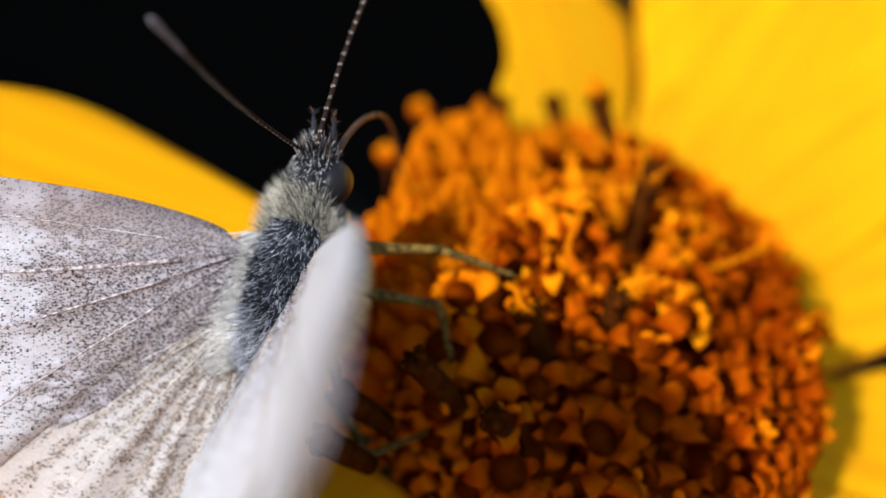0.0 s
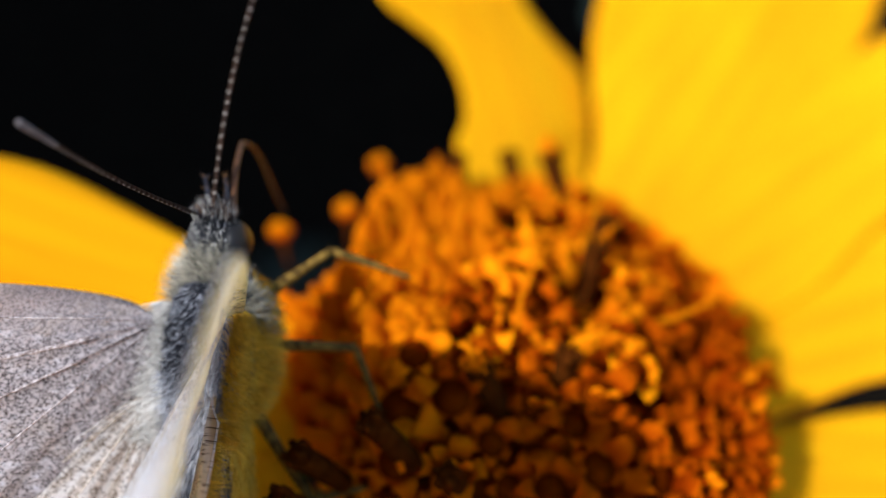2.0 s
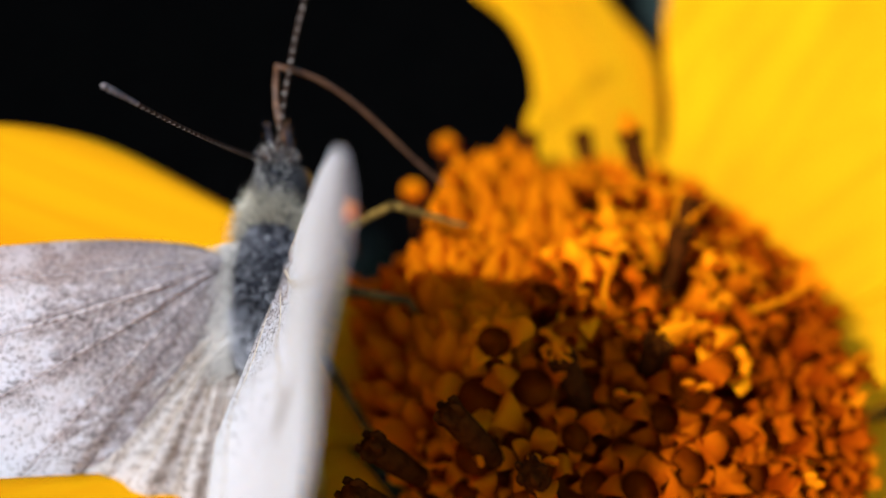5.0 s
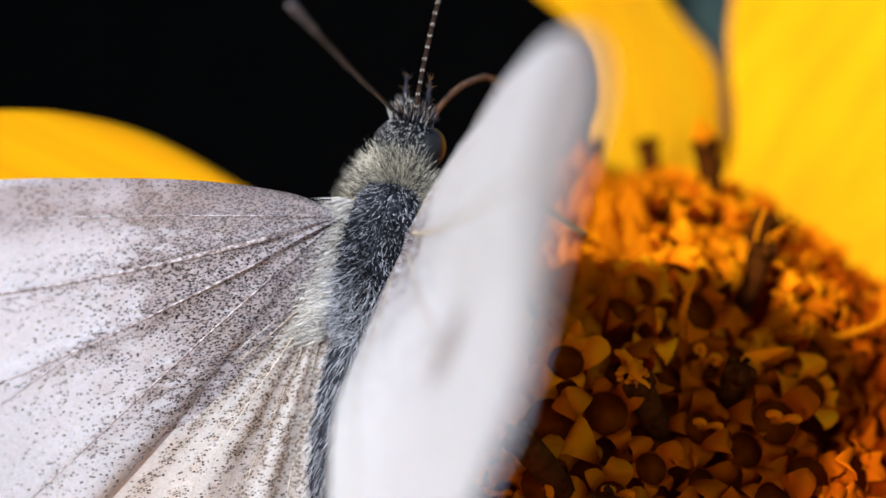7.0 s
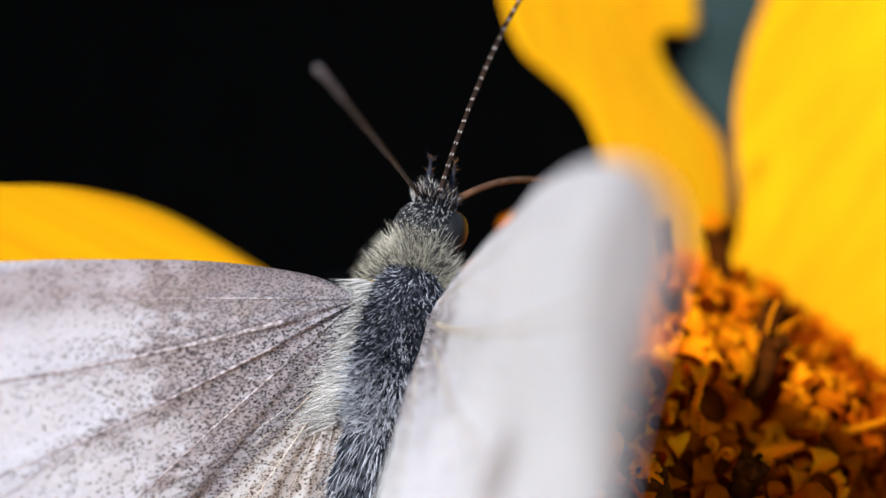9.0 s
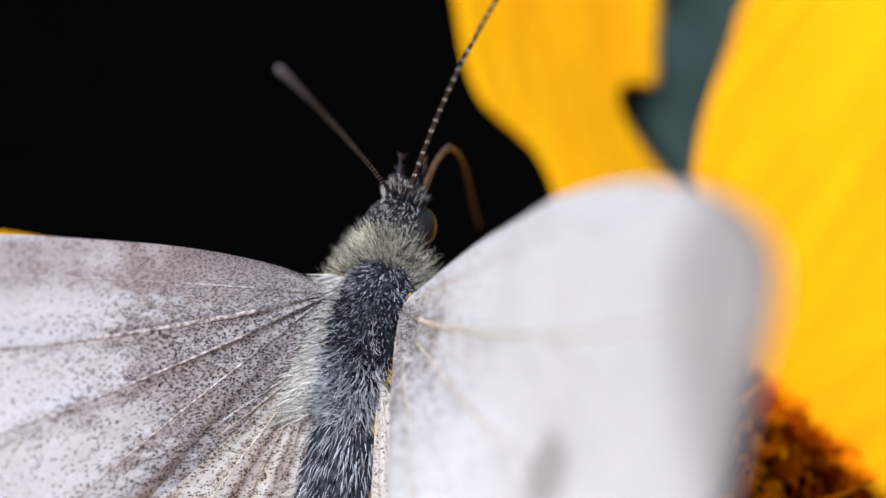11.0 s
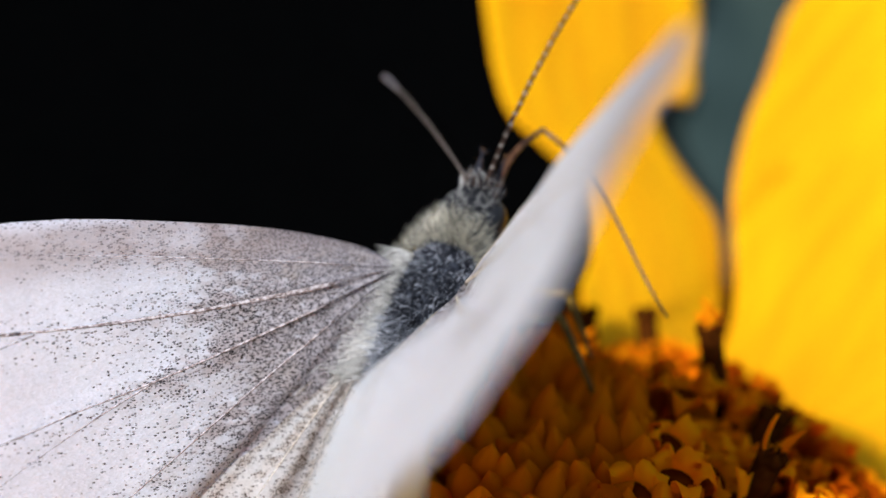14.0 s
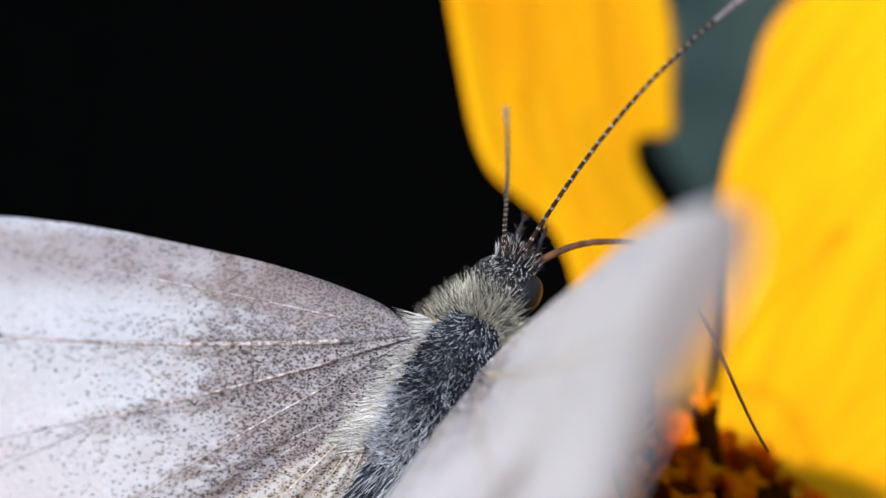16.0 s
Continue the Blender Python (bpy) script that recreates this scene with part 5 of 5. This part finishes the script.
        (5.2, pose(0.000427, 0.007059, -0.002221, -107.23, -4.74, 4.09)),
        (7.3, pose(0.001359, 0.006389, -0.002718, -106.68, -9.97, -13.99)),
        (8, pose(0.001809, 0.006093, -0.002720, -97.71, -10.04, -28.66)),
        (9.2, pose(0.002155, 0.005977, -0.002570, -93.70, -14.19, -34.37)),
        (11.5, pose(0.000080, 0.006677, -0.002616, -101.21, 0.26, 9.38)),
        (12, pose(0.001370, 0.005639, -0.003145, -102.59, -5.56, -28.03)),
        (12.5, pose(0.001099, 0.006292, -0.002871, -103.97, -4.80, -13.41)),
        (13, pose(0.000726, 0.006988, -0.002293, -96.40, -2.05, -4.71)),
        (13.5, pose(0.000941, 0.007362, -0.001644, -96.87, -15.34, -2.44)),
        (14, pose(0.000724, 0.007404, -0.001616, -162.59, -57.34, 39.36)),
        (15, pose(0.000498, 0.006407, -0.002869, -138.13, -28.60, 45.82)),
        (15.5, pose(0.001416, 0.007517, 0.000150, -90.42, -54.97, -29.43)),
        (16, pose(0.002501, 0.006637, -0.001511, -132.67, -64.78, 16.41)),
    ],
    "foreleg1": [
        (0, pose(0.000600, 0.001600, -0.001500, -38.38, -0.00, -76.87)),
        (0.5, pose(0.000600, 0.001600, -0.001500, -42.15, -0.00, -68.36)),
        (1, pose(0.000600, 0.001600, -0.001500, -34.35, -0.00, -43.71)),
        (1.5, pose(0.000600, 0.001600, -0.001500, -35.30, -0.00, -51.20)),
        (2, pose(0.000600, 0.001600, -0.001500, -30.00, -0.00, -46.09)),
        (2.5, pose(0.000600, 0.001600, -0.001500, -23.78, -0.00, -56.95)),
        (3, pose(0.000600, 0.001600, -0.001500, -22.14, -0.00, -59.48)),
        (3.5, pose(0.000600, 0.001600, -0.001500, -20.68, -0.00, -61.66)),
        (4, pose(0.000600, 0.001600, -0.001500, -23.32, -0.00, -67.90)),
        (4.5, pose(0.000600, 0.001600, -0.001500, -24.17, -0.00, -64.11)),
        (5, pose(0.000600, 0.001600, -0.001500, -27.78, -0.00, -56.69)),
        (5.2, pose(0.000600, 0.001600, -0.001500, -25.12, -0.00, -58.72)),
        (7.3, pose(0.000600, 0.001600, -0.001500, -23.70, -0.00, -61.51)),
        (7.5, pose(0.000600, 0.001600, -0.001500, -23.56, -0.00, -61.78)),
        (8, pose(0.000600, 0.001600, -0.001500, -23.21, -0.00, -62.45)),
        (8.5, pose(0.000600, 0.001600, -0.001500, -22.85, -0.00, -63.12)),
        (9, pose(0.000600, 0.001600, -0.001500, -22.49, -0.00, -63.79)),
        (9.2, pose(0.000600, 0.001600, -0.001500, -22.34, -0.00, -64.06)),
        (11.5, pose(0.000600, 0.001600, -0.001500, -20.60, -0.00, -67.15)),
        (12, pose(0.000600, 0.001600, -0.001500, -20.21, -0.00, -67.83)),
        (12.5, pose(0.000600, 0.001600, -0.001500, -19.81, -0.00, -68.50)),
        (13, pose(0.000600, 0.001600, -0.001500, -19.41, -0.00, -69.17)),
        (13.5, pose(0.000600, 0.001600, -0.001500, -19.01, -0.00, -69.84)),
        (14, pose(0.000600, 0.001600, -0.001500, -18.60, -0.00, -70.52)),
        (14.5, pose(0.000600, 0.001600, -0.001500, -18.60, -0.00, -70.52)),
        (15, pose(0.000600, 0.001600, -0.001500, -18.60, -0.00, -70.52)),
        (15.5, pose(0.000600, 0.001600, -0.001500, -18.60, -0.00, -70.52)),
        (16, pose(0.000600, 0.001600, -0.001500, -18.60, -0.00, -70.52)),
    ],
    "foreleg2": [
        (0, pose(0.003030, 0.002167, -0.003476, -44.76, -0.00, -101.38)),
        (0.5, pose(0.002793, 0.002470, -0.003636, -57.36, -0.00, -112.44)),
        (1, pose(0.002416, 0.003499, -0.003296, -46.95, -0.00, -127.39)),
        (1.5, pose(0.002624, 0.003228, -0.003339, -45.12, -0.00, -115.97)),
        (2, pose(0.002586, 0.003512, -0.003091, -36.49, -0.00, -108.99)),
        (2.5, pose(0.003041, 0.003189, -0.002783, -38.52, -0.00, -93.87)),
        (3, pose(0.003139, 0.003097, -0.002700, -34.86, -0.00, -90.13)),
        (3.5, pose(0.003221, 0.003013, -0.002624, -31.84, -0.00, -87.71)),
        (4, pose(0.003308, 0.002700, -0.002760, -34.89, -0.00, -86.67)),
        (4.5, pose(0.003212, 0.002868, -0.002803, -37.65, -0.00, -95.50)),
        (5, pose(0.002953, 0.003146, -0.002983, -36.20, -0.00, -106.15)),
        (5.2, pose(0.003063, 0.003096, -0.002851, -35.41, -0.00, -107.10)),
        (7.3, pose(0.003161, 0.002990, -0.002779, -37.59, -0.00, -111.23)),
        (7.5, pose(0.003170, 0.002980, -0.002772, -37.82, -0.00, -111.69)),
        (8, pose(0.003193, 0.002953, -0.002754, -38.43, -0.00, -112.90)),
        (8.5, pose(0.003216, 0.002926, -0.002736, -39.08, -0.00, -114.21)),
        (9, pose(0.003238, 0.002899, -0.002717, -39.75, -0.00, -115.62)),
        (9.2, pose(0.003247, 0.002888, -0.002710, -40.03, -0.00, -116.22)),
        (11.5, pose(0.003345, 0.002757, -0.002620, -43.61, -0.00, -124.88)),
        (12, pose(0.003366, 0.002727, -0.002599, -44.47, -0.00, -127.31)),
        (12.5, pose(0.003386, 0.002697, -0.002579, -45.33, -0.00, -129.98)),
        (13, pose(0.003406, 0.002667, -0.002558, -46.19, -0.00, -132.94)),
        (13.5, pose(0.003425, 0.002637, -0.002536, -47.03, -0.00, -136.21)),
        (14, pose(0.003444, 0.002606, -0.002515, -47.84, -0.00, -139.82)),
        (14.5, pose(0.003444, 0.002606, -0.002515, -47.84, -0.00, -139.82)),
        (15, pose(0.003444, 0.002606, -0.002515, -47.84, -0.00, -139.82)),
        (15.5, pose(0.003444, 0.002606, -0.002515, -47.84, -0.00, -139.82)),
        (16, pose(0.003444, 0.002606, -0.002515, -47.84, -0.00, -139.82)),
    ],
    "midleg1": [
        (0, pose(0.000300, 0.000300, -0.001600, -35.36, -0.00, -88.38)),
        (0.5, pose(0.000300, 0.000300, -0.001600, -37.15, -0.00, -92.10)),
        (1, pose(0.000300, 0.000300, -0.001600, -33.39, -0.00, -91.97)),
        (1.5, pose(0.000300, 0.000300, -0.001600, -31.40, -0.00, -91.65)),
        (2, pose(0.000300, 0.000300, -0.001600, -29.77, -0.00, -89.04)),
        (2.5, pose(0.000300, 0.000300, -0.001600, -24.49, -0.00, -91.06)),
        (3, pose(0.000300, 0.000300, -0.001600, -23.75, -0.00, -92.62)),
        (3.5, pose(0.000300, 0.000300, -0.001600, -21.22, -0.00, -92.51)),
        (4, pose(0.000300, 0.000300, -0.001600, -22.24, -0.00, -93.25)),
        (4.5, pose(0.000300, 0.000300, -0.001600, -22.82, -0.00, -94.32)),
        (5, pose(0.000300, 0.000300, -0.001600, -26.36, -0.00, -98.59)),
        (5.2, pose(0.000300, 0.000300, -0.001600, -24.94, -0.00, -97.44)),
        (7.3, pose(0.000300, 0.000300, -0.001600, -23.64, -0.00, -89.91)),
        (7.5, pose(0.000300, 0.000300, -0.001600, -23.49, -0.00, -89.17)),
        (8, pose(0.000300, 0.000300, -0.001600, -23.09, -0.00, -87.31)),
        (8.5, pose(0.000300, 0.000300, -0.001600, -22.67, -0.00, -85.43)),
        (9, pose(0.000300, 0.000300, -0.001600, -22.23, -0.00, -83.54)),
        (9.2, pose(0.000300, 0.000300, -0.001600, -22.04, -0.00, -82.79)),
        (11.5, pose(0.000300, 0.000300, -0.001600, -19.61, -0.00, -74.08)),
        (12, pose(0.000300, 0.000300, -0.001600, -19.02, -0.00, -72.21)),
        (12.5, pose(0.000300, 0.000300, -0.001600, -18.42, -0.00, -70.36)),
        (13, pose(0.000300, 0.000300, -0.001600, -17.79, -0.00, -68.52)),
        (13.5, pose(0.000300, 0.000300, -0.001600, -17.16, -0.00, -66.72)),
        (14, pose(0.000300, 0.000300, -0.001600, -16.52, -0.00, -64.93)),
        (14.5, pose(0.000300, 0.000300, -0.001600, -16.52, -0.00, -64.93)),
        (15, pose(0.000300, 0.000300, -0.001600, -16.52, -0.00, -64.93)),
        (15.5, pose(0.000300, 0.000300, -0.001600, -16.52, -0.00, -64.93)),
        (16, pose(0.000300, 0.000300, -0.001600, -16.52, -0.00, -64.93)),
    ],
    "midleg2": [
        (0, pose(0.003315, 0.000385, -0.003740, -25.82, -0.00, -165.97)),
        (0.5, pose(0.003246, 0.000192, -0.003833, -26.95, -0.00, -169.78)),
        (1, pose(0.003386, 0.000194, -0.003635, -26.30, -0.00, -169.72)),
        (1.5, pose(0.003455, 0.000209, -0.003527, -25.83, -0.00, -170.36)),
        (2, pose(0.003510, 0.000354, -0.003436, -26.66, -0.00, -167.56)),
        (2.5, pose(0.003665, 0.000238, -0.003133, -26.84, -0.00, -160.62)),
        (3, pose(0.003682, 0.000145, -0.003089, -26.90, -0.00, -155.17)),
        (3.5, pose(0.003744, 0.000149, -0.002939, -26.81, -0.00, -150.18)),
        (4, pose(0.003718, 0.000106, -0.003000, -26.19, -0.00, -152.18)),
        (4.5, pose(0.003699, 0.000043, -0.003035, -25.76, -0.00, -153.04)),
        (5, pose(0.003577, -0.000195, -0.003242, -25.15, -0.00, -155.15)),
        (5.2, pose(0.003625, -0.000134, -0.003159, -25.49, -0.00, -155.09)),
        (7.3, pose(0.003688, 0.000305, -0.003083, -27.21, -0.00, -152.26)),
        (7.5, pose(0.003692, 0.000349, -0.003074, -27.37, -0.00, -151.95)),
        (8, pose(0.003698, 0.000460, -0.003051, -27.80, -0.00, -151.15)),
        (8.5, pose(0.003702, 0.000572, -0.003026, -28.23, -0.00, -150.29)),
        (9, pose(0.003702, 0.000685, -0.002999, -28.66, -0.00, -149.38)),
        (9.2, pose(0.003701, 0.000730, -0.002988, -28.83, -0.00, -149.00)),
        (11.5, pose(0.003650, 0.001256, -0.002841, -30.82, -0.00, -143.90)),
        (12, pose(0.003629, 0.001368, -0.002805, -31.25, -0.00, -142.60)),
        (12.5, pose(0.003605, 0.001480, -0.002768, -31.66, -0.00, -141.23)),
        (13, pose(0.003577, 0.001589, -0.002730, -32.07, -0.00, -139.79)),
        (13.5, pose(0.003546, 0.001697, -0.002691, -32.46, -0.00, -138.29)),
        (14, pose(0.003512, 0.001802, -0.002651, -32.84, -0.00, -136.71)),
        (14.5, pose(0.003512, 0.001802, -0.002651, -32.84, -0.00, -136.71)),
        (15, pose(0.003512, 0.001802, -0.002651, -32.84, -0.00, -136.71)),
        (15.5, pose(0.003512, 0.001802, -0.002651, -32.84, -0.00, -136.71)),
        (16, pose(0.003512, 0.001802, -0.002651, -32.84, -0.00, -136.71)),
    ],
    "hindleg1": [
        (0, pose(0.000600, -0.001400, -0.001600, -16.57, -0.00, -153.15)),
        (0.5, pose(0.000600, -0.001400, -0.001600, -17.35, -0.00, -153.73)),
        (1, pose(0.000600, -0.001400, -0.001600, -18.13, -0.00, -154.34)),
        (1.5, pose(0.000600, -0.001400, -0.001600, -19.18, -0.00, -152.81)),
        (2, pose(0.000600, -0.001400, -0.001600, -20.13, -0.00, -151.39)),
        (2.5, pose(0.000600, -0.001400, -0.001600, -21.00, -0.00, -150.06)),
        (3, pose(0.000600, -0.001400, -0.001600, -20.06, -0.00, -147.83)),
        (3.5, pose(0.000600, -0.001400, -0.001600, -19.22, -0.00, -145.92)),
        (4, pose(0.000600, -0.001400, -0.001600, -18.90, -0.00, -148.00)),
        (4.5, pose(0.000600, -0.001400, -0.001600, -18.55, -0.00, -150.08)),
        (5, pose(0.000600, -0.001400, -0.001600, -18.19, -0.00, -152.16)),
        (5.2, pose(0.000600, -0.001400, -0.001600, -19.32, -0.00, -150.45)),
        (7.3, pose(0.000600, -0.001400, -0.001600, -21.00, -0.00, -148.41)),
        (7.5, pose(0.000600, -0.001400, -0.001600, -21.15, -0.00, -148.21)),
        (8, pose(0.000600, -0.001400, -0.001600, -21.55, -0.00, -147.72)),
        (8.5, pose(0.000600, -0.001400, -0.001600, -21.93, -0.00, -147.23)),
        (9, pose(0.000600, -0.001400, -0.001600, -22.32, -0.00, -146.74)),
        (9.2, pose(0.000600, -0.001400, -0.001600, -22.47, -0.00, -146.54)),
        (11.5, pose(0.000600, -0.001400, -0.001600, -24.21, -0.00, -144.27)),
        (12, pose(0.000600, -0.001400, -0.001600, -24.57, -0.00, -143.77)),
        (12.5, pose(0.000600, -0.001400, -0.001600, -24.94, -0.00, -143.27)),
        (13, pose(0.000600, -0.001400, -0.001600, -25.30, -0.00, -142.78)),
        (13.5, pose(0.000600, -0.001400, -0.001600, -25.66, -0.00, -142.28)),
        (14, pose(0.000600, -0.001400, -0.001600, -26.01, -0.00, -141.78)),
        (14.5, pose(0.000600, -0.001400, -0.001600, -26.01, -0.00, -141.78)),
        (15, pose(0.000600, -0.001400, -0.001600, -26.01, -0.00, -141.78)),
        (15.5, pose(0.000600, -0.001400, -0.001600, -26.01, -0.00, -141.78)),
        (16, pose(0.000600, -0.001400, -0.001600, -26.01, -0.00, -141.78)),
    ],
    "hindleg2": [
        (0, pose(0.002380, -0.004916, -0.002773, -54.09, -0.00, -48.50)),
        (0.5, pose(0.002337, -0.004919, -0.002826, -52.67, -0.00, -55.46)),
        (1, pose(0.002292, -0.004922, -0.002879, -50.98, -0.00, -61.61)),
        (1.5, pose(0.002374, -0.004854, -0.002951, -51.91, -0.00, -67.58)),
        (2, pose(0.002449, -0.004789, -0.003015, -52.48, -0.00, -74.32)),
        (2.5, pose(0.002516, -0.004726, -0.003073, -52.59, -0.00, -81.58)),
        (3, pose(0.002657, -0.004669, -0.003010, -48.53, -0.00, -100.57)),
        (3.5, pose(0.002776, -0.004616, -0.002954, -43.40, -0.00, -111.82)),
        (4, pose(0.002661, -0.004699, -0.002932, -42.19, -0.00, -116.40)),
        (4.5, pose(0.002544, -0.004778, -0.002908, -40.95, -0.00, -120.29)),
        (5, pose(0.002424, -0.004854, -0.002883, -39.74, -0.00, -123.61)),
        (5.2, pose(0.002514, -0.004775, -0.002961, -38.24, -0.00, -125.65)),
        (7.3, pose(0.002611, -0.004670, -0.003073, -39.31, -0.00, -127.08)),
        (7.5, pose(0.002620, -0.004659, -0.003084, -39.41, -0.00, -127.23)),
        (8, pose(0.002642, -0.004633, -0.003110, -39.67, -0.00, -127.60)),
        (8.5, pose(0.002664, -0.004607, -0.003136, -39.94, -0.00, -127.98)),
        (9, pose(0.002686, -0.004581, -0.003162, -40.20, -0.00, -128.38)),
        (9.2, pose(0.002695, -0.004570, -0.003172, -40.31, -0.00, -128.54)),
        (11.5, pose(0.002790, -0.004444, -0.003286, -41.54, -0.00, -130.49)),
        (12, pose(0.002810, -0.004416, -0.003310, -41.82, -0.00, -130.94)),
        (12.5, pose(0.002829, -0.004388, -0.003334, -42.09, -0.00, -131.40)),
        (13, pose(0.002849, -0.004360, -0.003357, -42.37, -0.00, -131.87)),
        (13.5, pose(0.002868, -0.004332, -0.003380, -42.65, -0.00, -132.34)),
        (14, pose(0.002886, -0.004303, -0.003403, -42.93, -0.00, -132.82)),
        (14.5, pose(0.002886, -0.004303, -0.003403, -42.93, -0.00, -132.82)),
        (15, pose(0.002886, -0.004303, -0.003403, -42.93, -0.00, -132.82)),
        (15.5, pose(0.002886, -0.004303, -0.003403, -42.93, -0.00, -132.82)),
        (16, pose(0.002886, -0.004303, -0.003403, -42.93, -0.00, -132.82)),
    ],
}

build_setting()
build_foliage()
flower = build_flower()
parts = build_butterfly()
build_florets(flower)


# ---- what moves ----
def motions():
    walk(parts["butterfly"], BODY)
    for key, rows in MOVES.items():
        walk(parts[key], rows)


motions()
